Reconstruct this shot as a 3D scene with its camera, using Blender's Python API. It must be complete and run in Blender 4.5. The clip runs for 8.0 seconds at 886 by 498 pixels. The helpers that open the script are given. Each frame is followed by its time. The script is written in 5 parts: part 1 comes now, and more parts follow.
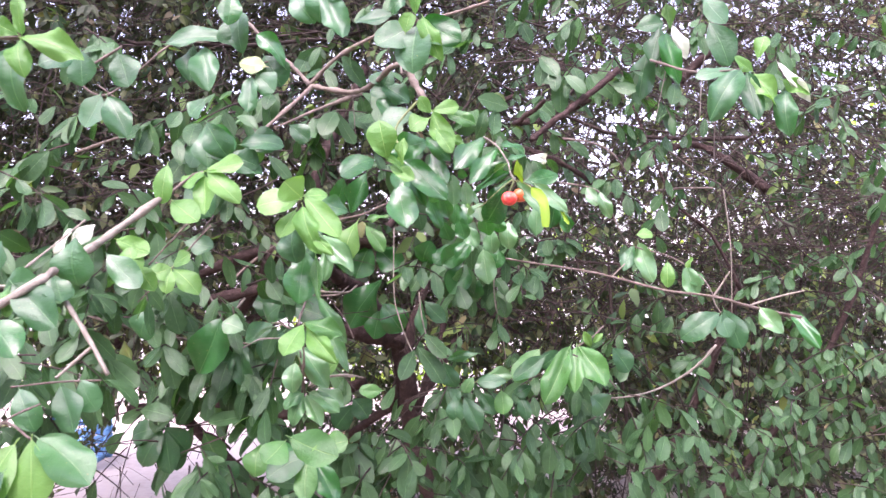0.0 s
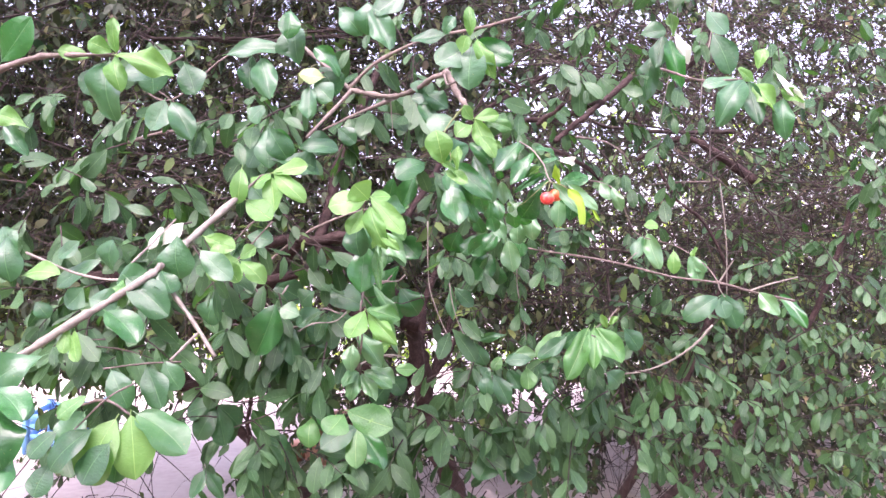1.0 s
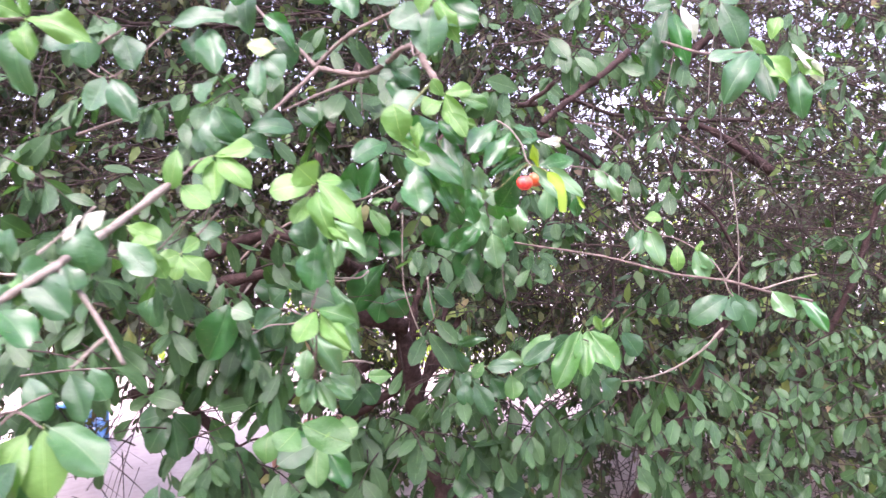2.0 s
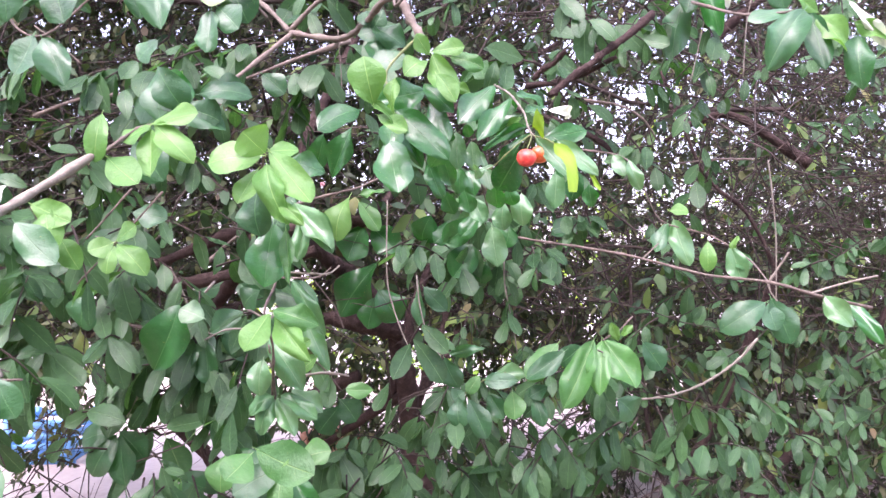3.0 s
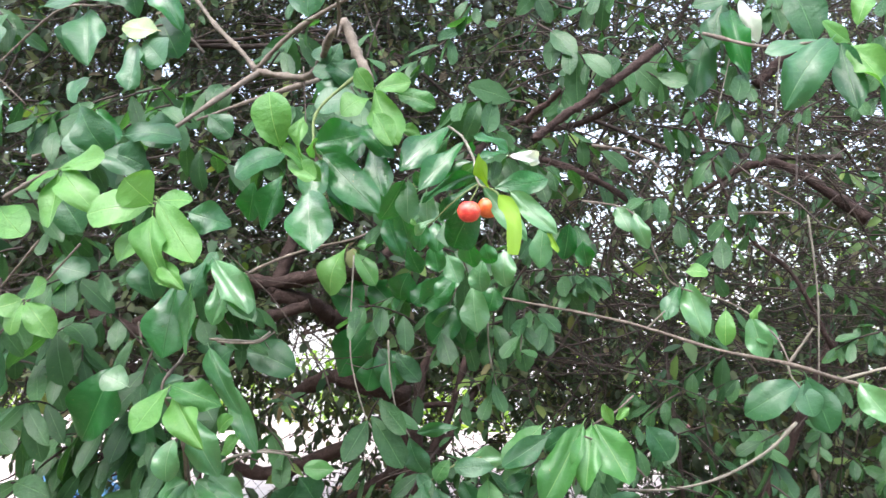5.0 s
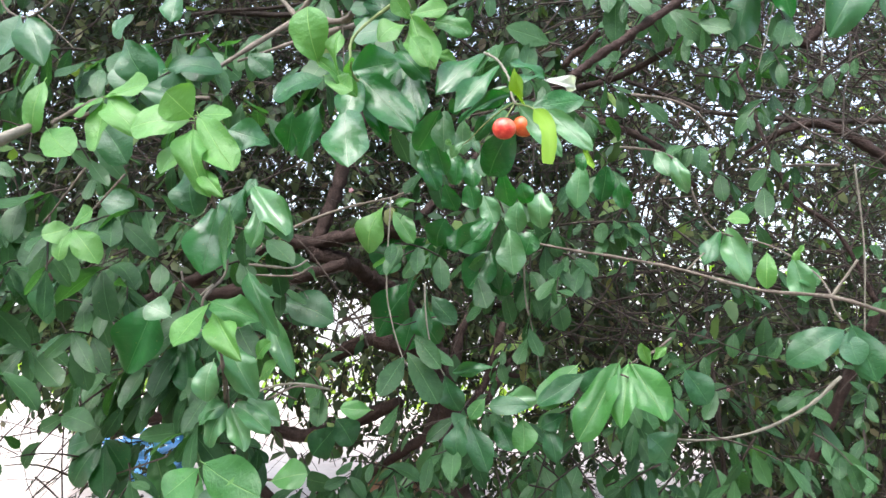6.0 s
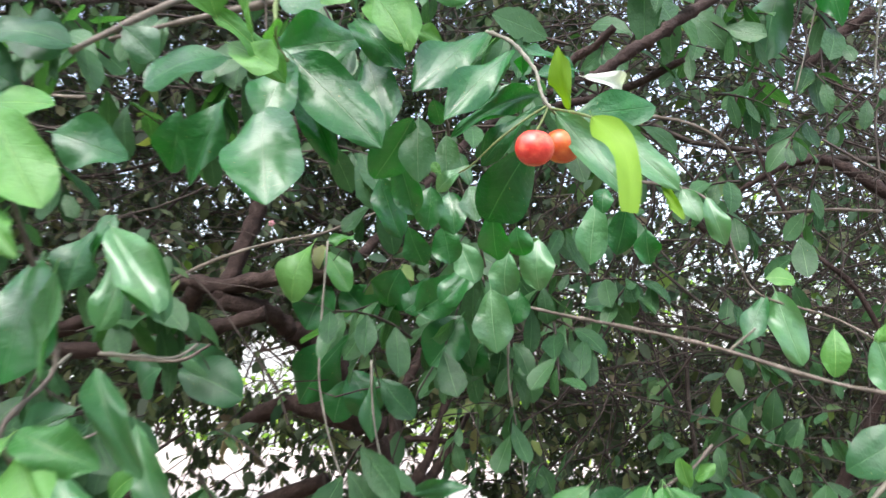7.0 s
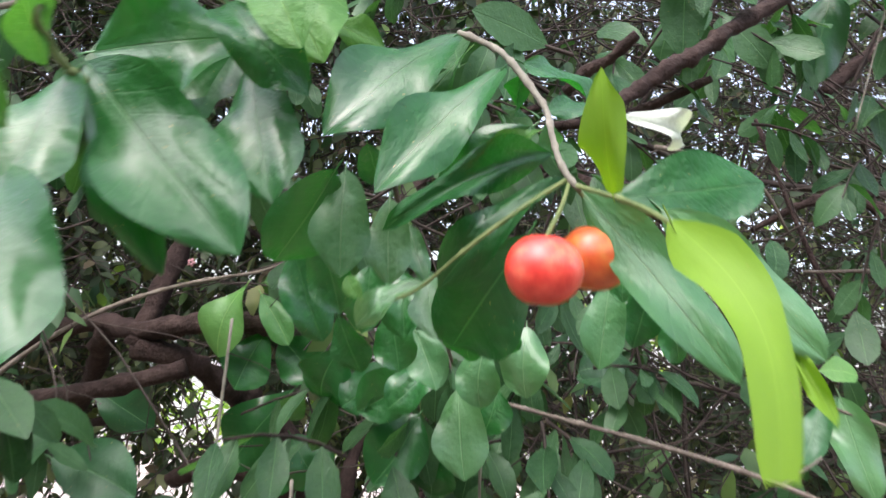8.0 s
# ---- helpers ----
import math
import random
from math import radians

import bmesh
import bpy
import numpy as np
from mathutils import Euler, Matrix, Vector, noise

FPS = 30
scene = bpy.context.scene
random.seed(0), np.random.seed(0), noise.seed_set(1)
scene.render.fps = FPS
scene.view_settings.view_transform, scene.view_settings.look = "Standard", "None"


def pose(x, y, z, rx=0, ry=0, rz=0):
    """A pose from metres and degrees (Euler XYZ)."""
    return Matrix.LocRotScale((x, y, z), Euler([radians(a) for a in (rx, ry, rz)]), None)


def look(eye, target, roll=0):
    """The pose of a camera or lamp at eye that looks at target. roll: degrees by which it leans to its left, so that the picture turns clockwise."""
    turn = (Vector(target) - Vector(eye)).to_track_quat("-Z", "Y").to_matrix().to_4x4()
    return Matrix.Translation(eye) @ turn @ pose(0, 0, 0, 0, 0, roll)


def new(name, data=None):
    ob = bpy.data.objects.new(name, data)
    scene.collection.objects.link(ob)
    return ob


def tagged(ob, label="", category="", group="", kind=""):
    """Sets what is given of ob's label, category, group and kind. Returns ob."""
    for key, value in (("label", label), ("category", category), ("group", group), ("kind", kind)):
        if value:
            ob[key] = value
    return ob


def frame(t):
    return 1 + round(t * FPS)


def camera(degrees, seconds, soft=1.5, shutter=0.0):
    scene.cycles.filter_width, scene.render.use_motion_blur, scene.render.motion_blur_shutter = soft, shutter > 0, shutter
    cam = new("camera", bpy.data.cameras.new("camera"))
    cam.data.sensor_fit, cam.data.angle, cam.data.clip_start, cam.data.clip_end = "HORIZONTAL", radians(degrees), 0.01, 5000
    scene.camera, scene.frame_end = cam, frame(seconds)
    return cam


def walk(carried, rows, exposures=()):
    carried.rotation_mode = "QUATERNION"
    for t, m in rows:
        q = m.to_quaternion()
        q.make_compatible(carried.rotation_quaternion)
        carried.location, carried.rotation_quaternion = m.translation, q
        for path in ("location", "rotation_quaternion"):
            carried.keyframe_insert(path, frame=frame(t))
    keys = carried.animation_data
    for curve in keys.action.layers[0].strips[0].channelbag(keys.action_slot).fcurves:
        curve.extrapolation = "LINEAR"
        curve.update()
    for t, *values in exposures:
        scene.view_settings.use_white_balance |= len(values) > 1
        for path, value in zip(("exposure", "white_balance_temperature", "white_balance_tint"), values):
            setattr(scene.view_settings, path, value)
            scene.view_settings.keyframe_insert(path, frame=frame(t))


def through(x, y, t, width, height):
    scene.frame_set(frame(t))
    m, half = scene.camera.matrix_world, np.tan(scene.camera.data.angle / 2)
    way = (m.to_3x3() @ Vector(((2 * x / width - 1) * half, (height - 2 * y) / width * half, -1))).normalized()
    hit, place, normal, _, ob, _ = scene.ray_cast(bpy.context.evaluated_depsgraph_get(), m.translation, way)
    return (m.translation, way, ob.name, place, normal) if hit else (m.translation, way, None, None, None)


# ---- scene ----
cam = camera(60.0, 8.0, shutter=0.5)
EXPOSURES = [(0.0, 2.88, 6300, 40), (1.5, 3.00, 6320, 46), (2.2, 2.93, 6280, 43), (3.3, 2.85, 6180, 37), (4.2, 2.79, 6180, 29), (5.3, 2.48, 6180, 8), (7.0, 2.35, 6200, 8), (8.0, 2.14, 6320, 13)]
PATH = [
    (0, (0.081, 0.101, 1.388), (-0.052, 2.096, 1.448), -0.5),
    (0.5, (0.035, 0.043, 1.389), (-0.064, 2.04, 1.43), -0.7),
    (1, (-0.014, -0.022, 1.405), (-0.07, 1.977, 1.412), -0.7),
    (1.5, (-0.008, -0.004, 1.406), (-0.066, 1.995, 1.406), -0.6),
    (2, (0.052, 0.11, 1.394), (-0.058, 2.107, 1.404), -0.7),
    (2.2, (0.083, 0.149, 1.373), (-0.055, 2.144, 1.411), -0.7),
    (3.3, (0.061, 0.315, 1.383), (-0.075, 2.31, 1.399), 0.1),
    (3.5, (0.054, 0.33, 1.404), (-0.056, 2.327, 1.382), 0.0),
    (4, (0.087, 0.38, 1.403), (-0.025, 2.375, 1.478), 0.0),
    (4.2, (0.109, 0.406, 1.409), (-0.032, 2.398, 1.507), 0.2),
    (5.3, (0.197, 0.416, 1.385), (-0.195, 2.372, 1.536), 1.4),
    (5.5, (0.199, 0.4, 1.359), (-0.217, 2.351, 1.504), 1.5),
    (6, (0.189, 0.419, 1.336), (-0.248, 2.366, 1.468), 1.7),
    (6.5, (0.155, 0.531, 1.357), (-0.228, 2.488, 1.507), 2.6),
    (7, (0.102, 0.663, 1.388), (-0.138, 2.638, 1.591), 2.5),
    (7.5, (0.091, 0.762, 1.421), (-0.077, 2.744, 1.625), 3.7),
    (8, (0.092, 0.844, 1.46), (-0.087, 2.825, 1.67), 4.1),
]
walk(cam, [(t, look(eye, target, roll)) for t, eye, target, roll in PATH], EXPOSURES)

# ---- world and sun: a bright overcast day ----
world = bpy.data.worlds.new("overcast_sky")
world.use_nodes = True
scene.world = world
wn = world.node_tree
wn.nodes.clear()
sky = wn.nodes.new("ShaderNodeTexSky")
sky.sky_type = "NISHITA"
sky.sun_disc = False
sky.sun_elevation, sky.sun_rotation = radians(58), radians(200)
sky.air_density, sky.dust_density, sky.ozone_density = 1.0, 4.0, 1.0
grey = wn.nodes.new("ShaderNodeHueSaturation")
grey.inputs["Saturation"].default_value = 0.6
wback = wn.nodes.new("ShaderNodeBackground")
wback.inputs["Strength"].default_value = 0.15
wout = wn.nodes.new("ShaderNodeOutputWorld")
wn.links.new(sky.outputs[0], grey.inputs["Color"])
wn.links.new(grey.outputs[0], wback.inputs["Color"])
wn.links.new(wback.outputs[0], wout.inputs["Surface"])

sun = new("sun", bpy.data.lights.new("sun", "SUN"))
sun.data.energy, sun.data.angle, sun.data.color = 0.5, radians(60), (1.0, 0.98, 0.95)
sun.matrix_basis = look((-1.6, -3.0, 8.5), (0, 1.2, 1.4))


# ---- materials ----
def nodes_of(name):
    m = bpy.data.materials.new(name)
    m.use_nodes = True
    nt = m.node_tree
    nt.nodes.clear()
    return m, nt


def node(nt, kind, **values):
    n = nt.nodes.new(kind)
    for key, value in values.items():
        n.inputs[key.replace("_", " ")].default_value = value
    return n


def mathnode(nt, op, a, b=None, clamp=False):
    n = nt.nodes.new("ShaderNodeMath")
    n.operation, n.use_clamp = op, clamp
    for i, v in enumerate((a, b)):
        if v is None:
            continue
        if isinstance(v, (int, float)):
            n.inputs[i].default_value = v
        else:
            nt.links.new(v, n.inputs[i])
    return n.outputs[0]


def mixcol(nt, fac, a, b, blend="MIX"):
    n = nt.nodes.new("ShaderNodeMix")
    n.data_type, n.blend_type = "RGBA", blend
    for i, v in ((0, fac), (6, a), (7, b)):
        if isinstance(v, (int, float)):
            n.inputs[i].default_value = v
        elif isinstance(v, tuple):
            n.inputs[i].default_value = (*v, 1)
        else:
            nt.links.new(v, n.inputs[i])
    return n.outputs[2]


def ramp(nt, fac, stops):
    n = nt.nodes.new("ShaderNodeValToRGB")
    while len(n.color_ramp.elements) < len(stops):
        n.color_ramp.elements.new(0.5)
    for e, (p, c) in zip(n.color_ramp.elements, stops):
        e.position, e.color = p, (*c, 1)
    nt.links.new(fac, n.inputs[0])
    return n.outputs[0]


def noise_tex(nt, scale, detail=4.0, coords="Object", rough=0.55):
    tc = nt.nodes.new("ShaderNodeTexCoord")
    n = node(nt, "ShaderNodeTexNoise", Scale=scale, Detail=detail, Roughness=rough)
    nt.links.new(tc.outputs[coords], n.inputs["Vector"])
    return n.outputs["Fac"]


def leaf_material(name, dark, light, vein, through, rough, glow=0.3, spots=(0.30, 0.26, 0.08), loose=False, coat=0.45, relief=0.6, smooth=0.35):
    """A single large leaf: midrib and side veins along its own length, blotches, gloss and light passing through."""
    m, nt = nodes_of(name)
    uv = nt.nodes.new("ShaderNodeUVMap")
    sep = nt.nodes.new("ShaderNodeSeparateXYZ")
    nt.links.new(uv.outputs[0], sep.inputs[0])
    side = mathnode(nt, "ABSOLUTE", mathnode(nt, "SUBTRACT", sep.outputs[0], 0.5))
    rib = mathnode(nt, "SUBTRACT", 1.0, mathnode(nt, "DIVIDE", side, 0.020), True)
    phase = mathnode(nt, "SUBTRACT", mathnode(nt, "MULTIPLY", sep.outputs[1], 8.0), mathnode(nt, "MULTIPLY", side, 3.0))
    saw = mathnode(nt, "ABSOLUTE", mathnode(nt, "SUBTRACT", mathnode(nt, "FRACT", phase), 0.5))
    lat = mathnode(nt, "SUBTRACT", 1.0, mathnode(nt, "DIVIDE", saw, 0.07), True)
    lines = mathnode(nt, "MAXIMUM", rib, mathnode(nt, "MULTIPLY", lat, 0.11))
    chance = nt.nodes.new("ShaderNodeNewGeometry").outputs["Random Per Island"] if loose else nt.nodes.new("ShaderNodeObjectInfo").outputs["Random"]
    spread = nt.nodes.new("ShaderNodeCombineXYZ")
    nt.links.new(mathnode(nt, "ADD", mathnode(nt, "MULTIPLY", sep.outputs[0], 0.5), mathnode(nt, "MULTIPLY", chance, 17.0)), spread.inputs[0])
    nt.links.new(mathnode(nt, "ADD", sep.outputs[1], mathnode(nt, "MULTIPLY", chance, 31.0)), spread.inputs[1])

    def own_noise(scale, detail):
        n = node(nt, "ShaderNodeTexNoise", Scale=scale, Detail=detail, Roughness=0.55)
        nt.links.new(spread.outputs[0], n.inputs["Vector"])
        return n.outputs["Fac"]

    blotch = own_noise(3.5, 5.0)
    tone = mathnode(nt, "ADD", mathnode(nt, "MULTIPLY", blotch, 0.7), mathnode(nt, "MULTIPLY", chance, 0.6))
    base = ramp(nt, tone, [(0.25, dark), (0.85, light)])
    speck = mathnode(nt, "GREATER_THAN", own_noise(34.0, 2.0), 0.715)
    base = mixcol(nt, mathnode(nt, "MULTIPLY", speck, 0.55), base, spots)
    col = mixcol(nt, mathnode(nt, "MULTIPLY", lines, 0.62), base, vein)
    bump = node(nt, "ShaderNodeBump", Strength=relief, Distance=0.003)
    pucker = mathnode(nt, "ADD", own_noise(5.0, 4.0), mathnode(nt, "MULTIPLY", own_noise(14.0, 3.0), 0.45))
    nt.links.new(mathnode(nt, "SUBTRACT", mathnode(nt, "MULTIPLY", pucker, 1.2), mathnode(nt, "MAXIMUM", mathnode(nt, "MULTIPLY", rib, 0.35), mathnode(nt, "MULTIPLY", lat, 0.05))), bump.inputs["Height"])
    p = node(nt, "ShaderNodeBsdfPrincipled", Roughness=rough)
    p.inputs["Specular IOR Level"].default_value = 0.18 if loose else 0.32
    p.inputs["Coat Roughness"].default_value, p.inputs["Coat IOR"].default_value = smooth, 1.55
    film = mathnode(nt, "MULTIPLY", mathnode(nt, "SUBTRACT", mathnode(nt, "ADD", own_noise(1.6, 2.0), mathnode(nt, "MULTIPLY", chance, 0.35)), 0.36), 3.6 * coat, True)
    nt.links.new(film, p.inputs["Coat Weight"])
    soft_bump = node(nt, "ShaderNodeBump", Strength=0.5 * relief, Distance=0.002)
    nt.links.new(own_noise(3.2, 2.0), soft_bump.inputs["Height"])
    nt.links.new(soft_bump.outputs[0], p.inputs["Coat Normal"])
    nt.links.new(mathnode(nt, "ADD", mathnode(nt, "MULTIPLY", blotch, 0.22), rough - 0.11), p.inputs["Roughness"])
    nt.links.new(col, p.inputs["Base Color"])
    nt.links.new(bump.outputs[0], p.inputs["Normal"])
    tr = node(nt, "ShaderNodeBsdfTranslucent")
    nt.links.new(mixcol(nt, 1.0, col, through, "MULTIPLY"), tr.inputs["Color"])
    mix = node(nt, "ShaderNodeMixShader", Fac=glow)
    out = nt.nodes.new("ShaderNodeOutputMaterial")
    nt.links.new(p.outputs[0], mix.inputs[1])
    nt.links.new(tr.outputs[0], mix.inputs[2])
    nt.links.new(mix.outputs[0], out.inputs[0])
    return m


def foliage_material(name, stops, rough=0.55, glow=0.3, through=(1.6, 1.9, 0.7)):
    """Masses of small leaves, each a shade of its own."""
    m, nt = nodes_of(name)
    geo = nt.nodes.new("ShaderNodeNewGeometry")
    col = ramp(nt, geo.outputs["Random Per Island"], stops)
    mottle = noise_tex(nt, 45.0, 3.0)
    col = mixcol(nt, mathnode(nt, "MULTIPLY", mottle, 0.5), col, tuple(0.55 * c for c in stops[1][1]))
    p = node(nt, "ShaderNodeBsdfPrincipled", Roughness=rough)
    p.inputs["Specular IOR Level"].default_value = 0.28
    nt.links.new(col, p.inputs["Base Color"])
    tr = node(nt, "ShaderNodeBsdfTranslucent")
    nt.links.new(mixcol(nt, 1.0, col, through, "MULTIPLY"), tr.inputs["Color"])
    mix = node(nt, "ShaderNodeMixShader", Fac=glow)
    out = nt.nodes.new("ShaderNodeOutputMaterial")
    nt.links.new(p.outputs[0], mix.inputs[1])
    nt.links.new(tr.outputs[0], mix.inputs[2])
    nt.links.new(mix.outputs[0], out.inputs[0])
    return m


def rough_material(name, stops, scale, bump=0.5, rough=0.85, detail=6.0, fine=9.0, dist=0.003):
    """Bark, plaster, soil: two scales of mottling and fine relief."""
    m, nt = nodes_of(name)
    big, small = noise_tex(nt, scale, detail), noise_tex(nt, scale * fine, 3.0)
    tone = mathnode(nt, "ADD", mathnode(nt, "MULTIPLY", big, 0.65), mathnode(nt, "MULTIPLY", small, 0.35))
    col = ramp(nt, tone, stops)
    b = node(nt, "ShaderNodeBump", Strength=bump, Distance=dist)
    nt.links.new(tone, b.inputs["Height"])
    p = node(nt, "ShaderNodeBsdfPrincipled", Roughness=rough)
    p.inputs["Specular IOR Level"].default_value = 0.2
    nt.links.new(col, p.inputs["Base Color"])
    nt.links.new(b.outputs[0], p.inputs["Normal"])
    out = nt.nodes.new("ShaderNodeOutputMaterial")
    nt.links.new(p.outputs[0], out.inputs[0])
    return m


def fruit_material(name, stops):
    m, nt = nodes_of(name)
    tone = mathnode(nt, "ADD", mathnode(nt, "MULTIPLY", noise_tex(nt, 110.0, 5.0), 0.85), mathnode(nt, "MULTIPLY", noise_tex(nt, 700.0, 2.0), 0.15))
    p = node(nt, "ShaderNodeBsdfPrincipled", Roughness=0.36)
    nt.links.new(ramp(nt, tone, stops), p.inputs["Base Color"])
    p.inputs["Subsurface Weight"].default_value = 0.4
    p.inputs["Subsurface Radius"].default_value = (0.004, 0.0012, 0.0006)
    p.inputs["Coat Weight"].default_value = 0.15
    b = node(nt, "ShaderNodeBump", Strength=0.12, Distance=0.0008)
    nt.links.new(noise_tex(nt, 180.0, 3.0), b.inputs["Height"])
    nt.links.new(b.outputs[0], p.inputs["Normal"])
    out = nt.nodes.new("ShaderNodeOutputMaterial")
    nt.links.new(p.outputs[0], out.inputs[0])
    return m


MATURE = leaf_material("mature_leaf", (0.014, 0.064, 0.022), (0.033, 0.122, 0.042), (0.11, 0.24, 0.10), (1.2, 2.0, 0.5), 0.5, coat=0.42)
GLOSSY = leaf_material("glossy_leaf", (0.007, 0.060, 0.012), (0.018, 0.124, 0.022), (0.10, 0.23, 0.09), (1.2, 2.0, 0.5), 0.48, coat=0.55, smooth=0.22)
FRESH = leaf_material("fresh_leaf", (0.032, 0.118, 0.028), (0.066, 0.195, 0.050), (0.22, 0.38, 0.14), (1.5, 1.9, 0.6), 0.40, coat=0.2)
LIME = leaf_material("lime_green_leaf", (0.125, 0.245, 0.014), (0.160, 0.285, 0.022), (0.20, 0.33, 0.035), (1.3, 1.5, 0.3), 0.65, 0.35, coat=0.03, relief=0.08)
LOOSE = leaf_material("leaf_of_the_face", (0.020, 0.060, 0.024), (0.050, 0.118, 0.046), (0.14, 0.27, 0.12), (1.5, 2.0, 0.6), 0.42, loose=True, coat=0.18)
# paler base colour stands in for sky sheen on these leaves
SHEEN_MINT = leaf_material("sky_sheen_pale_leaf", (0.050, 0.155, 0.055), (0.090, 0.215, 0.082), (0.22, 0.36, 0.18), (1.4, 1.7, 0.8), 0.42, coat=0.7, smooth=0.31)
YOUNG = leaf_material("young_leaf", (0.062, 0.185, 0.036), (0.108, 0.255, 0.060), (0.30, 0.48, 0.16), (1.4, 1.6, 0.6), 0.5, 0.35, coat=0.2)
PALE = leaf_material("pale_leaf_back", (0.46, 0.52, 0.42), (0.60, 0.64, 0.55), (0.62, 0.66, 0.55), (1.1, 1.2, 0.8), 0.5, coat=0.15)
YELLOW = leaf_material("yellowing_leaf", (0.28, 0.25, 0.06), (0.14, 0.25, 0.06), (0.5, 0.45, 0.2), (1.2, 1.1, 0.5), 0.45)
FILL_NEAR = foliage_material("leaves_inside", [(0.0, (0.018, 0.052, 0.025)), (0.5, (0.042, 0.096, 0.036)), (0.80, (0.080, 0.140, 0.045)), (0.965, (0.15, 0.22, 0.055)), (1.0, (0.20, 0.14, 0.08))])
# deepest leaves: darker than those nearer, with interior shade in the colour
FILL_FAR = foliage_material("leaves_deep_shade", [(0.0, (0.024, 0.040, 0.020)), (0.5, (0.042, 0.062, 0.030)), (0.76, (0.076, 0.096, 0.040)), (0.90, (0.12, 0.14, 0.055)), (1.0, (0.12, 0.085, 0.058))], 0.55, 0.25)
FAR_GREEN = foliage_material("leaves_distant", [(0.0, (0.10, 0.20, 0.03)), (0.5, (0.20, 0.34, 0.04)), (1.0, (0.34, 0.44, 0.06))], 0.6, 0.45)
BARK = rough_material("dark_bark", [(0.3, (0.014, 0.008, 0.007)), (0.52, (0.034, 0.021, 0.018)), (0.75, (0.080, 0.054, 0.046))], 60.0, 1.0, 0.85, 8.0, 5.0, 0.006)
TWIG = rough_material("grey_brown_twig", [(0.25, (0.052, 0.041, 0.033)), (0.5, (0.115, 0.094, 0.077)), (0.75, (0.24, 0.205, 0.175))], 90.0, 0.6, 0.8, 5.0, 6.0, 0.001)
TWIG_PINK = rough_material("pinkish_brown_twig", [(0.25, (0.072, 0.057, 0.045)), (0.55, (0.155, 0.128, 0.104)), (0.8, (0.28, 0.24, 0.20))], 120.0, 0.8, 0.75, 5.0, 6.0, 0.0008)
PALE_TWIG = rough_material("pale_grey_twig", [(0.25, (0.10, 0.090, 0.070)), (0.55, (0.20, 0.183, 0.148)), (0.8, (0.36, 0.335, 0.275))], 110.0, 0.8, 0.8, 5.0, 6.0, 0.0008)
TWIG_GREEN = rough_material("green_stalk", [(0.3, (0.08, 0.12, 0.035)), (0.7, (0.17, 0.20, 0.08))], 200.0, 0.3, 0.6, 4.0, 5.0, 0.0005)
# inner twigs: shade inside the shrub is put into these darker colours
TANGLE = rough_material("shade_dark_twigs", [(0.25, (0.014, 0.010, 0.009)), (0.5, (0.034, 0.025, 0.021)), (0.8, (0.085, 0.068, 0.057))], 25.0, 0.4)
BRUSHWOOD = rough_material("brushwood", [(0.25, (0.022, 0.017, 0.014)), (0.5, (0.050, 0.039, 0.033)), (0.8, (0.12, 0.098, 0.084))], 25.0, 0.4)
RED = fruit_material("ripe_red_skin", [(0.38, (0.50, 0.026, 0.020)), (0.49, (0.64, 0.062, 0.042)), (0.57, (0.68, 0.13, 0.08)), (0.66, (0.70, 0.26, 0.15))])
ORANGE = fruit_material("orange_skin", [(0.36, (0.46, 0.065, 0.016)), (0.5, (0.56, 0.115, 0.024)), (0.64, (0.60, 0.23, 0.06))])
SOIL = rough_material("dusty_soil", [(0.25, (0.10, 0.075, 0.055)), (0.55, (0.20, 0.16, 0.12)), (0.8, (0.30, 0.25, 0.20))], 1.6, 0.6, 0.95, 8.0, 14.0, 0.02)
PLASTER = rough_material("pale_pink_plaster", [(0.25, (0.34, 0.27, 0.23)), (0.5, (0.48, 0.41, 0.36)), (0.75, (0.57, 0.51, 0.46))], 2.5, 0.3, 0.9, 7.0, 12.0, 0.004)
BLUE = rough_material("blue_plastic", [(0.2, (0.09, 0.27, 0.55)), (0.7, (0.18, 0.43, 0.72))], 6.0, 0.15, 0.4)
WHITE_PAINT = rough_material("chalky_white_paint", [(0.2, (0.46, 0.46, 0.46)), (0.7, (0.64, 0.64, 0.63))], 3.0, 0.2, 0.8)
# plain grey for the added wall out of view that blocks sky light
GREY_WALL = rough_material("light_block_plaster", [(0.2, (0.22, 0.21, 0.19)), (0.5, (0.32, 0.31, 0.28)), (0.8, (0.40, 0.38, 0.35))], 1.2, 0.4, 0.9, 7.0, 14.0, 0.006)
CLAY = rough_material("terracotta", [(0.2, (0.36, 0.17, 0.10)), (0.7, (0.55, 0.31, 0.20))], 12.0, 0.4, 0.9)
BLOSSOM = rough_material("pink_petals", [(0.2, (0.30, 0.12, 0.14)), (0.7, (0.45, 0.24, 0.26))], 200.0, 0.2, 0.7)


# ---- mesh helpers ----
def part(name, bm, material, parent, label="", at=None, smooth=True):
    """Links a bmesh as one mesh object under a thing or under a part."""
    me = bpy.data.meshes.new(name)
    bm.to_mesh(me)
    bm.free()
    me.materials.append(material)
    if smooth:
        me.shade_smooth()
    ob = new(name, me)
    if parent:
        ob.parent = parent
    if at is not None:
        ob.matrix_basis = at if isinstance(at, Matrix) else Matrix.Translation(at)
    return tagged(ob, label)


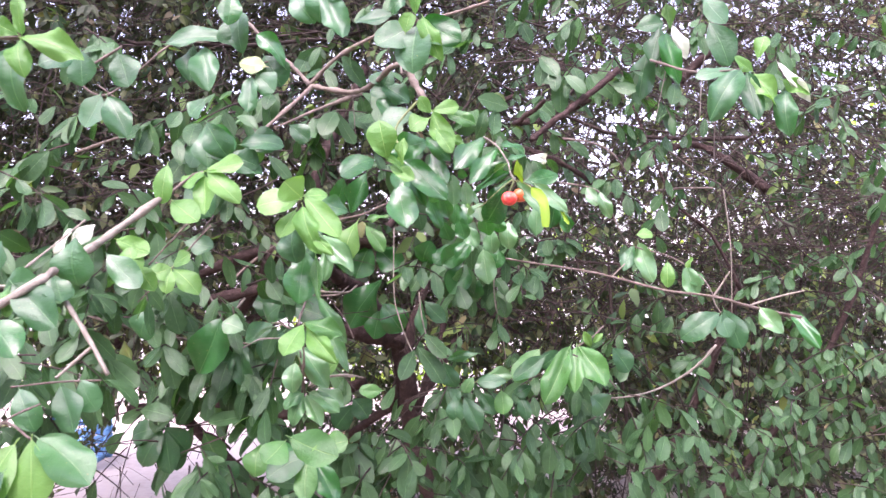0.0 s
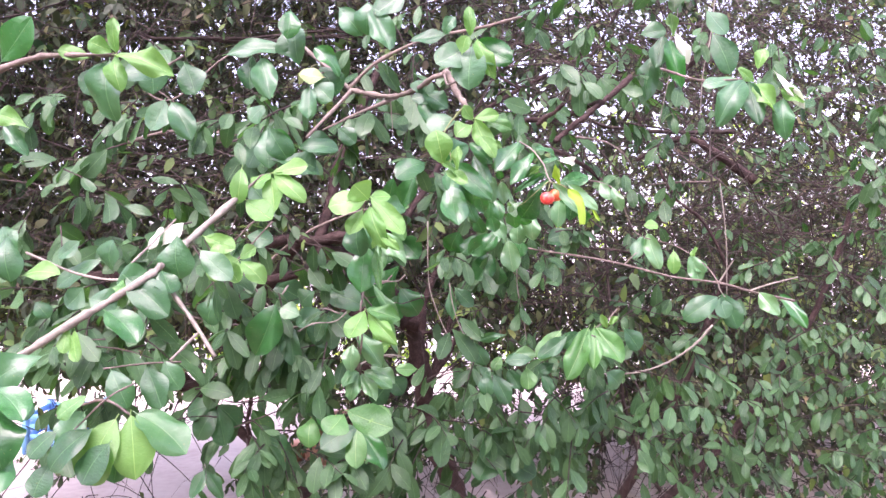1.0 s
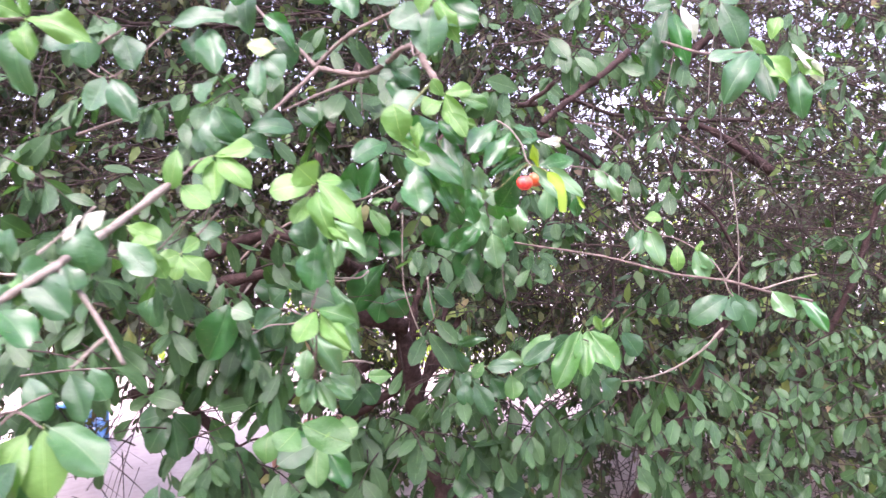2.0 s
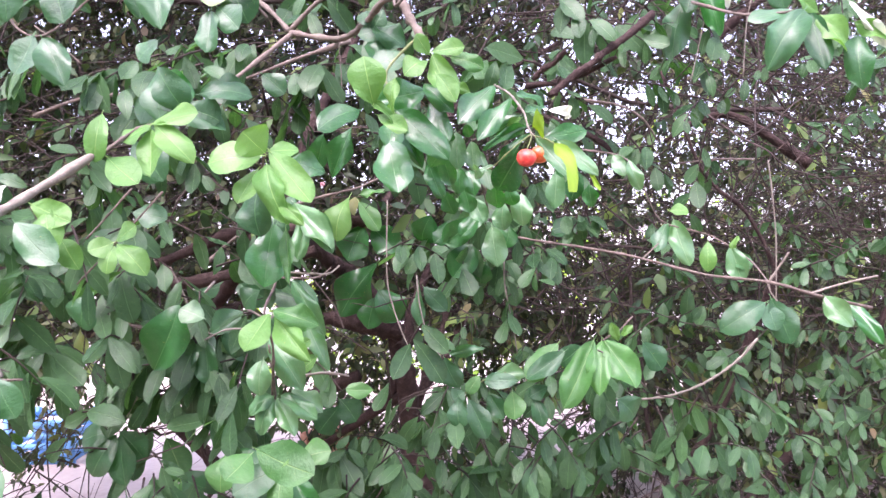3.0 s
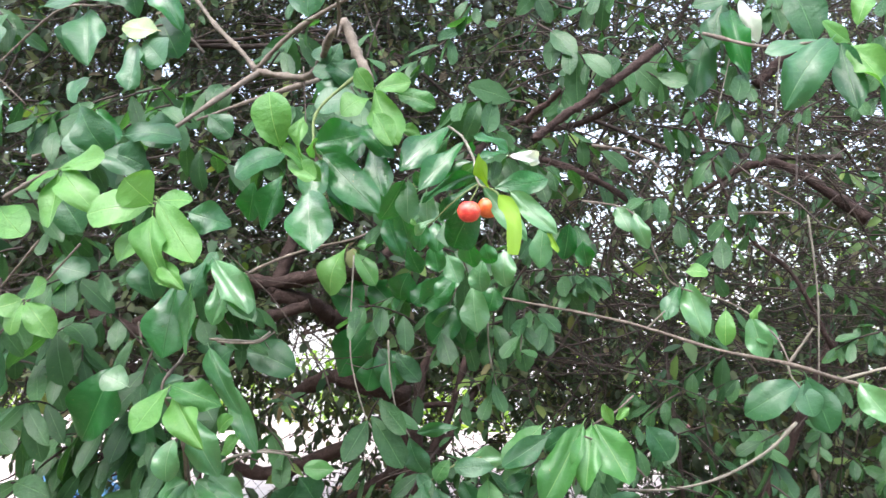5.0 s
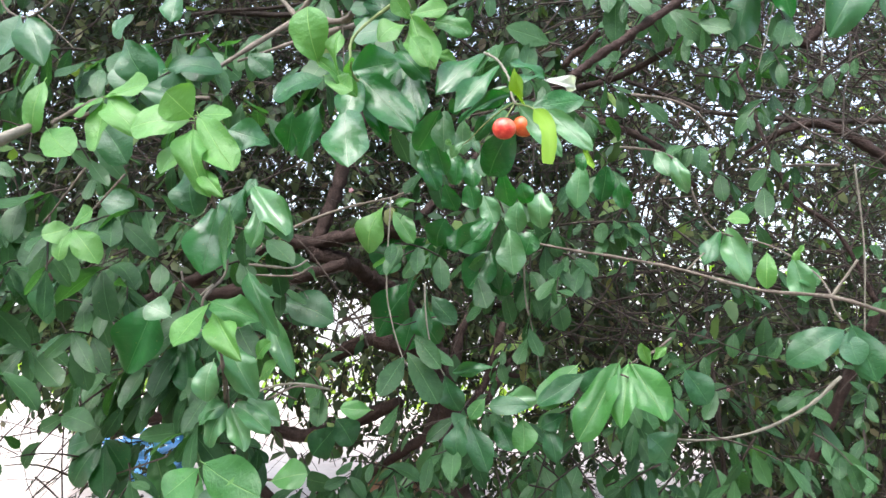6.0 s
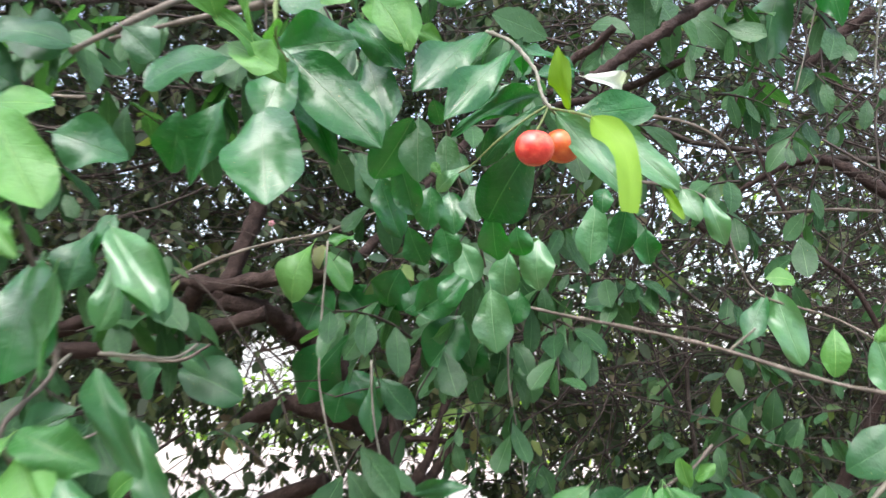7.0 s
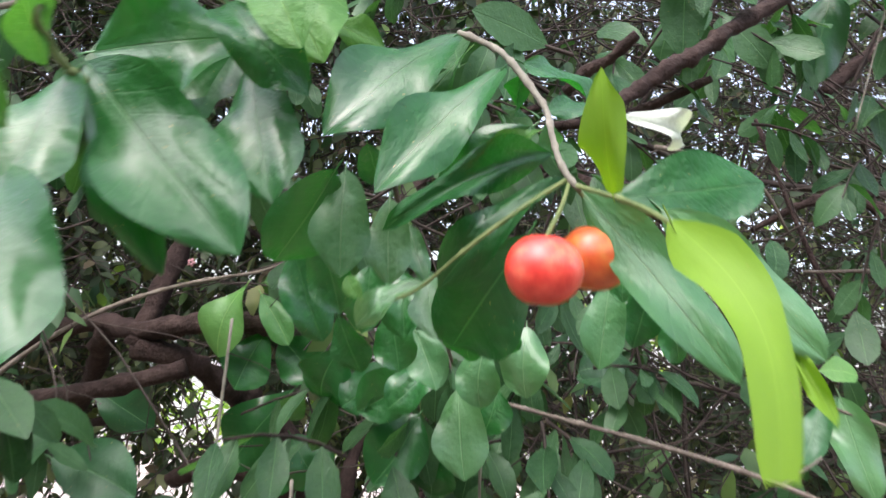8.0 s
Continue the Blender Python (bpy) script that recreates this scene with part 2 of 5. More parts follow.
def box(bm, lo, hi, bevel=0.0):
    made = bmesh.ops.create_cube(bm, size=1.0)
    size = [b - a for a, b in zip(lo, hi)]
    mid = [(a + b) / 2 for a, b in zip(lo, hi)]
    bmesh.ops.transform(bm, matrix=Matrix.Translation(mid) @ Matrix.Diagonal((*size, 1)), verts=made["verts"])
    if bevel:
        edges = list({e for v in made["verts"] for e in v.link_edges})
        bmesh.ops.bevel(bm, geom=edges, offset=bevel, segments=2, affect="EDGES")


def smooth_line(points, steps):
    """A smooth line through the points."""
    pts = [Vector(p) for p in points]
    if len(pts) == 2:
        pts = [pts[0], (pts[0] + pts[1]) / 2, pts[1]]
    ext = [2 * pts[0] - pts[1], *pts, 2 * pts[-1] - pts[-2]]
    line = []
    for a, b, c, d in zip(ext, ext[1:], ext[2:], ext[3:]):
        for i in range(steps):
            s = i / steps
            line.append(0.5 * (2 * b + (c - a) * s + (2 * a - 5 * b + 4 * c - d) * s * s + (3 * b - a - 3 * c + d) * s ** 3))
    line.append(pts[-1])
    return line


def tube(bm, line, r0, r1, sides=7, rough=0.12, knots=0.0, seed=0.0):
    """A tapering, slightly crooked stem with swollen nodes."""
    rings, n = [], len(line)
    ref = Vector((0.31, 0.87, 0.38))
    for i, p in enumerate(line):
        along = (line[min(i + 1, n - 1)] - line[max(i - 1, 0)]).normalized()
        u = along.cross(ref).normalized()
        v = along.cross(u)
        r = r0 + (r1 - r0) * i / (n - 1)
        r *= 1 + rough * noise.noise(p * 90 + Vector((seed, 0, 0))) + (knots if i % 5 == 2 else 0)
        ring = []
        for k in range(sides):
            a = 2 * math.pi * k / sides
            w = 1 + rough * noise.noise(Vector((math.cos(a) * 1.5, math.sin(a) * 1.5, i * 0.7 + seed)))
            ring.append(bm.verts.new(p + (u * math.cos(a) + v * math.sin(a)) * r * w))
        rings.append(ring)
    for a, b in zip(rings, rings[1:]):
        for k in range(sides):
            bm.faces.new((a[k], a[(k + 1) % sides], b[(k + 1) % sides], b[k]))
    for ring, flip in ((rings[0], True), (rings[-1], False)):
        bm.faces.new(list(reversed(ring)) if flip else ring)


def bulk_mesh(name, verts, faces, material, parent, uvs=None):
    """Many faces at once: faces is a list of index arrays, each of one face size."""
    me = bpy.data.meshes.new(name)
    me.vertices.add(len(verts))
    me.vertices.foreach_set("co", np.ascontiguousarray(verts, dtype=np.float32).ravel())
    loops = np.concatenate([f.ravel() for f in faces])
    sizes = np.concatenate([np.full(len(f), f.shape[1]) for f in faces])
    me.loops.add(len(loops))
    me.loops.foreach_set("vertex_index", loops.astype(np.int32))
    me.polygons.add(len(sizes))
    me.polygons.foreach_set("loop_start", (np.cumsum(sizes) - sizes).astype(np.int32))
    if uvs is not None:
        me.uv_layers.new(name="UVMap").uv.foreach_set("vector", uvs[loops].astype(np.float32).ravel())
    me.update(calc_edges=True)
    me.shade_smooth()
    me.materials.append(material)
    ob = new(name, me)
    if parent:
        ob.parent = parent
        ob.matrix_basis = Matrix.Translation(-parent.location)
    return tagged(ob, kind="stuff")


def unit(a):
    return a / np.maximum(np.linalg.norm(a, axis=-1, keepdims=True), 1e-9)


def leaf_cloud(name, base, way, face, length, width, material, parent, rng, fine=False):
    """Loose leaves by the thousand: folded along the midrib, arched, pointed or blunt."""
    n = len(base)
    way = unit(way)
    across = unit(np.cross(way, face))
    up = np.cross(across, way)
    blunt, twist = rng.uniform(0.25, 0.48, n), rng.normal(0, 0.45, n)
    fold, arch = rng.uniform(0.02, 0.15, n), rng.uniform(-0.06, 0.14, n)
    if fine:
        rows = [(0.0, None), (0.14, 0.15 + 0.1 * (0.5 - blunt)), (0.36, 0.40), (0.60, 0.46 + 0.1 * (blunt - 0.36)), (0.82, blunt + 0.02), (0.94, 0.55 * blunt), (1.0, None)]
    else:
        rows = [(0.0, None), (0.28, 0.40), (0.68, blunt), (1.0, None)]
    verts, uvs = [], []
    for v, half in rows:
        lift = arch * 4 * v * (1 - v)
        mid = base + way * (length * v)[:, None] + up * (length * lift)[:, None]
        if half is None:
            verts.append(mid)
            uvs.append((0.5, v))
        else:
            c, k = np.cos(twist * (v - 0.4))[:, None], np.sin(twist * (v - 0.4))[:, None]
            side, top = across * c + up * k, up * c - across * k
            off = side * (width * half)[:, None] + top * (width * fold)[:, None]
            out = -side * (width * half)[:, None] + top * (width * fold)[:, None]
            verts += [mid + off, mid, mid + out]
            uvs += [(1.0, v), (0.5, v), (0.0, v)]
    each = len(verts)
    verts = np.stack(verts, 1).reshape(-1, 3)
    k = (np.arange(n) * each)[:, None]
    e = each - 1
    tri = np.array([(0, 1, 2), (0, 2, 3), (e - 3, e, e - 2), (e - 2, e, e - 1)])
    quad = np.array([(i + a, i + a + 3, i + a + 4, i + a + 1) for i in range(1, each - 5, 3) for a in (0, 1)])
    tris = (k[:, :, None] + tri[None]).reshape(-1, 3)
    quads = (k[:, :, None] + quad[None]).reshape(-1, 4)
    return bulk_mesh(name, verts, [tris, quads], material, parent, np.tile(np.array(uvs), (n, 1)))


def twig_cloud(name, lines, radii, material, parent, sides=4):
    """Thin stems by the thousand. lines: n x m x 3, radii: n x m."""
    n, m, _ = lines.shape
    along = unit(np.gradient(lines, axis=1))
    u = unit(np.cross(along, np.array([0.31, 0.87, 0.38])))
    v = np.cross(along, u)
    a = np.arange(sides) * 2 * np.pi / sides
    ring = lines[:, :, None] + radii[:, :, None, None] * (u[:, :, None] * np.cos(a)[:, None] + v[:, :, None] * np.sin(a)[:, None])
    verts = ring.reshape(-1, 3)
    i = (np.arange(n) * m * sides)[:, None, None] + (np.arange(m - 1) * sides)[None, :, None]
    s, t = np.arange(sides), (np.arange(sides) + 1) % sides
    quads = np.stack([i + s, i + t, i + t + sides, i + s + sides], -1).reshape(-1, 4)
    return bulk_mesh(name, verts, [quads], material, parent)


# ---- ground, garden wall, things behind the shrub ----
def ground_sheet():
    bm = bmesh.new()
    near = [-300, -40, -12, -6, -4, -3, -2, -1, 0, 1, 2, 3, 4, 5, 6, 8, 12, 40, 300]
    grid = [[bm.verts.new((x, y, 0.05 * noise.noise(Vector((x * 0.6, y * 0.6, 0))) if abs(x) < 20 and abs(y) < 20 else 0)) for x in near] for y in near]
    for a, b in zip(grid, grid[1:]):
        for i in range(len(near) - 1):
            bm.faces.new((a[i], a[i + 1], b[i + 1], b[i]))
    return tagged(part("ground", bm, SOIL, None), "dusty brown soil ground under the shrub", "ground", kind="structure")


ground_sheet()
terrace_bm = bmesh.new()
box(terrace_bm, (-4.2, 2.4, -0.1), (3.2, 6.0, 0.46), 0.015)
box(terrace_bm, (-4.2, 2.37, 0.46), (3.23, 6.0, 0.50), 0.012)
tagged(part("terrace", terrace_bm, PLASTER, None, smooth=False), "low pale pink plastered terrace behind the shrub", "terrace", kind="structure")

# unseen wall added behind the camera to block low sky light and reflections
back_bm = bmesh.new()
box(back_bm, (-16, -3.6, -0.1), (16, -3.4, 3.5), 0.01)
tagged(part("light_block_wall", back_bm, GREY_WALL, None, smooth=False), "plain wall added out of view to block low sky light", "wall", kind="structure")
far_bm = bmesh.new()
box(far_bm, (-14, 9.0, -0.1), (14, 9.2, 1.75), 0.01)
tagged(part("wall_far", far_bm, WHITE_PAINT, None, smooth=False), "plain chalky white boundary wall far behind", "wall", kind="structure")


def crate(x, y, z, turn):
    """A blue plastic crate with slatted sides."""
    thing = tagged(new("plastic_crate"), "blue slatted plastic crate standing behind the shrub", "crate")
    thing.matrix_basis = pose(x, y, z, 0, 0, turn)
    for i in range(4):
        bm = bmesh.new()
        h = 0.02 + 0.045 * i
        box(bm, (-0.14, -0.15, h), (0.14, -0.138, h + 0.028), 0.004)
        box(bm, (-0.14, 0.138, h), (0.14, 0.15, h + 0.028), 0.004)
        box(bm, (-0.14, -0.15, h), (-0.128, 0.15, h + 0.028), 0.004)
        box(bm, (0.128, -0.15, h), (0.14, 0.15, h + 0.028), 0.004)
        part("slat", bm, BLUE, thing)
    for sx in (-1, 1):
        for sy in (-1, 1):
            bm = bmesh.new()
            box(bm, (sx * 0.132 - 0.016, sy * 0.142 - 0.016, 0), (sx * 0.132 + 0.016, sy * 0.142 + 0.016, 0.20), 0.004)
            part("corner_post", bm, BLUE, thing)
    bm = bmesh.new()
    box(bm, (-0.12, -0.13, 0), (0.12, 0.13, 0.012))
    part("floor_panel", bm, BLUE, thing)
    return thing


crate(-1.92, 3.60, 0.50, 8)



def loose_brick(x, y, z, turn):
    """A worn terracotta brick with chipped edges."""
    bm = bmesh.new()
    box(bm, (-0.11, -0.052, 0), (0.11, 0.052, 0.065), 0.005)
    bmesh.ops.subdivide_edges(bm, edges=list(bm.edges), cuts=1, use_grid_fill=True)
    for v in bm.verts:
        v.co += 0.0035 * noise.noise_vector(v.co * 24 + Vector((x * 9, y * 7, z * 5)))
    ob = part("brick", bm, CLAY, None, at=pose(x, y, z, 0, 0, turn))
    return tagged(ob, "worn terracotta brick lying loose on the pale terrace", "brick", group="loose bricks on the terrace")


for brick_at in ((-0.60, 3.28, 0.503, 12), (-0.76, 3.36, 0.503, 64), (-0.62, 3.30, 0.572, -18), (-0.38, 3.30, 0.503, 80), (-0.60, 3.31, 0.641, 35)):
    loose_brick(*brick_at)

# ---- the shrub ----
ROOT = Vector((-0.05, 1.95, 0.0))
shrub = tagged(new("cherry_shrub"), "tall dense fruiting shrub with glossy green leaves and two ripe fruits", "shrub")
shrub.location = ROOT


def blade(shape, arch, fold, wave, seed, curve=0.0, droop=0.0, twist=0.5):
    """One leaf blade with its stalk, 1 long and 1 wide, along y and facing z."""
    bm = bmesh.new()
    uvs = bm.loops.layers.uv.new("UVMap")
    rows, half = 16, 4
    rng = random.Random(seed)
    lean = rng.uniform(-0.13, 0.13) + curve
    uneven, roll = rng.uniform(-0.06, 0.06), rng.uniform(-twist, twist)
    grid = []
    for i in range(rows + 1):
        v = i / rows
        if shape == "o":
            w = max(math.sin(math.pi * v ** 1.28), 0) ** 0.63
        else:
            w = max(math.sin(math.pi * v ** 1.08), 0) ** 0.62
        if curve:
            w = min(1.0, 5.5 * v + 0.04) ** 0.7 * (1 - 0.42 * v ** 2) * (0.86 if i == rows else 1.0)
        w = max(w, 0.03 if i == 0 else 0.012)
        turn = roll * (v - 0.35)
        row = []
        for j in range(-half, half + 1):
            u = j / half
            ripple = 1 + 0.06 * math.sin(9 * v + seed + (2 if u > 0 else 0)) * abs(u) + uneven * (1 if u > 0 else -1)
            ripple += 0.07 * noise.noise(Vector((6 * v, 2 * (u > 0), seed * 1.3))) * abs(u) ** 2
            x = 0.5 * u * w * ripple
            z = fold * (abs(u) - 0.5 * u * u) * w + wave * math.sin(6.5 * v + seed * 1.7 + 1.6 * u) * u * u * w
            x, z = x * math.cos(turn) - z * math.sin(turn), z * math.cos(turn) + x * math.sin(turn)
            z += arch * 4 * v * (1 - v) - droop * v ** 2.4
            vert = bm.verts.new((x + lean * math.sin(math.pi * v) * 0.5, v - 0.35 * droop * v ** 4, z))
            row.append((vert, (0.5 + 0.5 * u, v)))
        grid.append(row)
    for a, b in zip(grid, grid[1:]):
        for j in range(2 * half):
            four = (a[j], a[j + 1], b[j + 1], b[j])
            f = bm.faces.new([q[0] for q in four])
            for loop, q in zip(f.loops, four):
                loop[uvs].uv = q[1]
    stalk = [(0.0, -0.085, -0.012), (0.0, -0.04, 0.0), (0.0, 0.06, 0.004)]
    old = None
    for x, y, z in stalk:
        ring = [bm.verts.new((x + 0.016 * math.cos(a), y, z + 0.010 * math.sin(a))) for a in (0.5, 2.6, 4.7)]
        if old:
            for k in range(3):
                f = bm.faces.new((old[k], old[(k + 1) % 3], ring[(k + 1) % 3], ring[k]))
                for loop in f.loops:
                    loop[uvs].uv = (0.5, 0.5)
        old = ring
    me = bpy.data.meshes.new("leaf")
    bm.to_mesh(me)
    bm.free()
    me.shade_smooth()
    return me


BLADES = {}
LEAF_FOLD = {"o": (0.03, 0.07, 0.11, 0.05, 0.08, 0.02), "e": (0.05, 0.10, 0.16, 0.07, 0.12, 0.03)}
LEAF_WAVE = {"o": (0.05, 0.08, 0.06, 0.10, 0.07, 0.09), "e": (0.10, 0.16, 0.12, 0.20, 0.14, 0.17)}
for skin_key, skin in (("m", MATURE), ("k", GLOSSY), ("n", FRESH), ("h", SHEEN_MINT), ("y", YOUNG), ("v", LIME), ("p", PALE), ("b", YELLOW)):
    for shape_key in "oe":
        for variant in range(6):
            made_blade = blade(shape_key, (0.04, 0.09, -0.02, 0.10, 0.06, 0.0)[variant], LEAF_FOLD[shape_key][variant], LEAF_WAVE[shape_key][variant], 3 * variant + ord(shape_key), 0.0, (0.0, 0.10, 0.05, 0.18, 0.0, 0.12)[variant], 0.5 if variant else 0.0)
            made_blade.materials.append(skin)
            BLADES[skin_key, shape_key, variant] = made_blade
BLADES["v", "e", 9] = blade("e", 0.05, 0.012, 0.03, 5, -1.15)
BLADES["v", "e", 9].materials.append(LIME)
pick = random.Random(11)


def twig(kind, points, r0, r1):
    """A stem of the shrub along the points."""
    thick = max(r0, r1)
    line = smooth_line(points, 6 if thick < 0.006 else 8)
    start = Vector(points[0])
    bm = bmesh.new()
    tube(bm, [p - start for p in line], r0, r1, 7 if thick < 0.006 else 12, 0.30 if thick < 0.004 else 0.36, 0.28 if thick < 0.006 else 0.08, start.x * 40)
    skin = PALE_TWIG if kind == "pale" else TWIG_GREEN if kind == "shoot" else BARK if kind == "limb" else TWIG_PINK if thick > 0.0028 else TWIG
    return part("limb" if kind == "limb" else "twig", bm, skin, shrub, at=start - ROOT)


# bright sky direction, and a mean camera position that glossy leaves reflect it towards
BRIGHT_SKY, MEAN_EYE = Vector((-0.22, -0.60, 0.77)), Vector((0.08, 0.62, 1.42))


def leaf(stem, base, tip, width, kind, roll):
    """A leaf from base to tip on a stem. Kind: its skin (mature, turned to mirror the sky at the camera, drooping,
    young, pale, yellow) and outline.
    """
    b, t = Vector(base), Vector(tip)
    y = (t - b).normalized()
    lift, loose = {"g": (0.5, 0.10), "h": (0.5, 0.10), "d": (-0.3, 0.25), "p": (0.2, 0.2)}.get(kind[0], (0.5, 0.24))
    face = Vector((-0.14 + pick.uniform(-loose, loose), -1, lift + pick.uniform(-loose, loose)))
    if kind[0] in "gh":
        face = (MEAN_EYE - b).normalized() + BRIGHT_SKY + 0.4 * Vector((pick.uniform(-loose, loose), 0, pick.uniform(-loose, loose)))
    x = y.cross(face).normalized()
    z = x.cross(y)
    spin = Matrix.Rotation(radians(roll + 40 * pick.uniform(-loose, loose)), 3, y)
    x, z = spin @ x, spin @ z
    size = (t - b).length
    m = Matrix.Identity(4)
    m.col[0][:3], m.col[1][:3], m.col[2][:3] = x * width * (1.03 if kind[1] == "o" else 0.98), y * size, z * size
    m.translation = b - ROOT - stem.location
    variant = {"c": 9, "f": 0}.get(kind[2:], pick.randrange(6))
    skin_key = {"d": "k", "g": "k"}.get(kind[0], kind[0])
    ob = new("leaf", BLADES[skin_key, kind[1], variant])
    ob.parent, ob.matrix_basis = stem, m
    return ob


def fruit(centre, radius, skin, hang, label):
    """A round, faintly three-lobed cherry with a dimpled top, on its stalk."""
    bm = bmesh.new()
    bmesh.ops.create_uvsphere(bm, u_segments=36, v_segments=22, radius=1.0)
    for v in bm.verts:
        p = v.co.copy()
        a = math.atan2(p.y, p.x)
        side = math.sqrt(max(0, 1 - p.z * p.z))
        grow = 1 + 0.035 * math.cos(3 * a + 0.6) * side
        dent = 0.20 * math.exp(-((side / 0.28) ** 2)) if p.z > 0 else 0.07 * math.exp(-((side / 0.22) ** 2))
        v.co = Vector((p.x * grow, p.y * grow, p.z * (0.93 - dent))) * radius
    ob = part("fruit", bm, skin, shrub, label, at=Vector(centre) - ROOT)
    bm = bmesh.new()
    top = Vector((0, 0, radius * 0.74))
    end = Vector(hang) - Vector(centre)
    tube(bm, smooth_line([top, (top + end) / 2 + Vector((0.001, 0.0, 0.001)), end], 5), 0.0007, 0.0006, 6, 0.1)
    part("stalk", bm, TWIG_GREEN, ob)
    bm = bmesh.new()
    for k in range(5):
        a = 2 * math.pi * k / 5
        box(bm, (0, -0.0007, radius * 0.74), (0.0038, 0.0007, radius * 0.74 + 0.0007))
        bm.verts.ensure_lookup_table()
        bmesh.ops.rotate(bm, cent=(0, 0, 0), matrix=Matrix.Rotation(a, 3, "Z"), verts=bm.verts[-8:])
    part("calyx", bm, TWIG_GREEN, ob)
    return ob


# the fruiting sprig and the leaves round it
s = twig('pale', [(0.0685, 1.105, 1.5649), (0.0811, 1.09, 1.5546), (0.0881, 1.08, 1.5458), (0.095, 1.068, 1.5334), (0.0992, 1.06, 1.5248), (0.1012, 1.052, 1.5145), (0.1034, 1.047, 1.5067), (0.1064, 1.043, 1.5008), (0.109, 1.042, 1.4988)], 0.0011, 0.0009)
leaf(s, (0.1263, 1.1, 1.5356), (0.1578, 1.124, 1.536), 0.0129, 'pe', 10)
leaf(s, (0.0917, 1.11, 1.5565), (0.1225, 1.13, 1.5456), 0.0182, 'ke', 10)
leaf(s, (0.0686, 1.105, 1.5645), (0.031, 1.075, 1.5179), 0.0290, 'kef', 0)
leaf(s, (0.0714, 1.115, 1.5622), (0.0479, 1.1, 1.5233), 0.0123, 'ne', -10)
leaf(s, (0.0863, 1.085, 1.5461), (0.0514, 1.06, 1.4979), 0.0214, 'kef', 0)
leaf(s, (0.0999, 1.085, 1.5313), (0.1239, 1.1, 1.5388), 0.0115, 'ke', 0)
leaf(s, (0.0959, 1.1, 1.5306), (0.0646, 1.1, 1.5084), 0.0155, 'de', 10)
leaf(s, (0.0991, 1.09, 1.5271), (0.0796, 1.1, 1.5151), 0.0084, 'ye', 0)
leaf(s, (0.1016, 1.056, 1.5112), (0.0555, 1.04, 1.4869), 0.0113, 'de', 20)
leaf(s, (0.0929, 1.1, 1.5493), (0.0909, 1.12, 1.538), 0.0082, 'ke', -8)
leaf(s, (0.0997, 1.062, 1.522), (0.1035, 1.07, 1.5132), 0.0064, 'he', 0)
s = twig('shoot', [(0.1076, 1.042, 1.4995), (0.1169, 1.035, 1.4958), (0.123, 1.022, 1.4905), (0.1259, 1.012, 1.4864)], 0.0007, 0.0006)
leaf(s, (0.1257, 1.012, 1.4869), (0.1398, 0.982, 1.4382), 0.0131, 'vec', 0)
leaf(s, (0.1093, 1.045, 1.4986), (0.147, 1.03, 1.4523), 0.0172, 'hef', 0)
leaf(s, (0.1312, 1.052, 1.4962), (0.1706, 1.042, 1.4591), 0.0184, 'hef', 0)
leaf(s, (0.1629, 1.046, 1.464), (0.1711, 1.036, 1.4439), 0.0053, 've', 10)
leaf(s, (0.1183, 1.052, 1.4986), (0.1622, 1.066, 1.508), 0.0212, 'gof', 8)
leaf(s, (0.1158, 1.032, 1.4959), (0.1076, 1.006, 1.5169), 0.0099, 've', 0)
s = twig('shoot', [(0.105, 1.044, 1.5015), (0.0906, 1.04, 1.49), (0.0796, 1.04, 1.4805), (0.0687, 1.045, 1.4709), (0.0615, 1.05, 1.4674)], 0.0006, 0.0004)
leaf(s, (0.1051, 1.05, 1.5031), (0.0713, 1.045, 1.4711), 0.0124, 'de', 14)
leaf(s, (0.0971, 1.1, 1.4939), (0.0699, 1.125, 1.4463), 0.0327, 'de', 0)
leaf(s, (0.0522, 1.05, 1.4668), (0.0473, 1.05, 1.4729), 0.0050, 'yo', 0)
leaf(s, (0.0677, 1.06, 1.4731), (0.0477, 1.06, 1.4597), 0.0089, 'he', 0)
leaf(s, (0.0615, 1.05, 1.4674), (0.0539, 1.05, 1.4623), 0.0055, 'he', 0)
# the shoot of broad glossy leaves beside it
s = twig('shoot', [(-0.03, 1.035, 1.5227), (-0.0329, 1.03, 1.5283), (-0.0306, 1.02, 1.5348), (-0.0407, 1.06, 1.5725), (-0.0087, 1.1, 1.6222)], 0.001, 0.0014)
s = twig('shoot', [(-0.03, 1.035, 1.5227), (-0.0266, 1.04, 1.5202), (-0.0257, 1.045, 1.5141)], 0.0012, 0.0008)
leaf(s, (-0.0286, 1.037, 1.5228), (-0.0329, 1.018, 1.4827), 0.0250, 'ge', 0)
leaf(s, (-0.0344, 1.022, 1.4933), (-0.0209, 0.998, 1.4401), 0.0382, 'gef', 0)
leaf(s, (-0.0686, 1.055, 1.5303), (-0.1096, 1.035, 1.5109), 0.0443, 'ko', 0)
leaf(s, (-0.0296, 1.042, 1.527), (0.0244, 1.03, 1.4749), 0.0332, 'gef', 0)
leaf(s, (-0.0278, 1.05, 1.5162), (-0.0033, 1.048, 1.4694), 0.0167, 'ke', 0)
leaf(s, (-0.0838, 1.09, 1.5181), (-0.1069, 1.1, 1.4664), 0.0263, 'de', 0)
leaf(s, (-0.1165, 1.1, 1.5131), (-0.1299, 1.12, 1.4784), 0.0245, 'de', 0)
leaf(s, (-0.039, 0.985, 1.5116), (-0.0086, 0.965, 1.4941), 0.0173, 'yo', 0)
leaf(s, (-0.0326, 1.03, 1.5217), (-0.0277, 1.01, 1.5324), 0.0157, 'yo', 0)
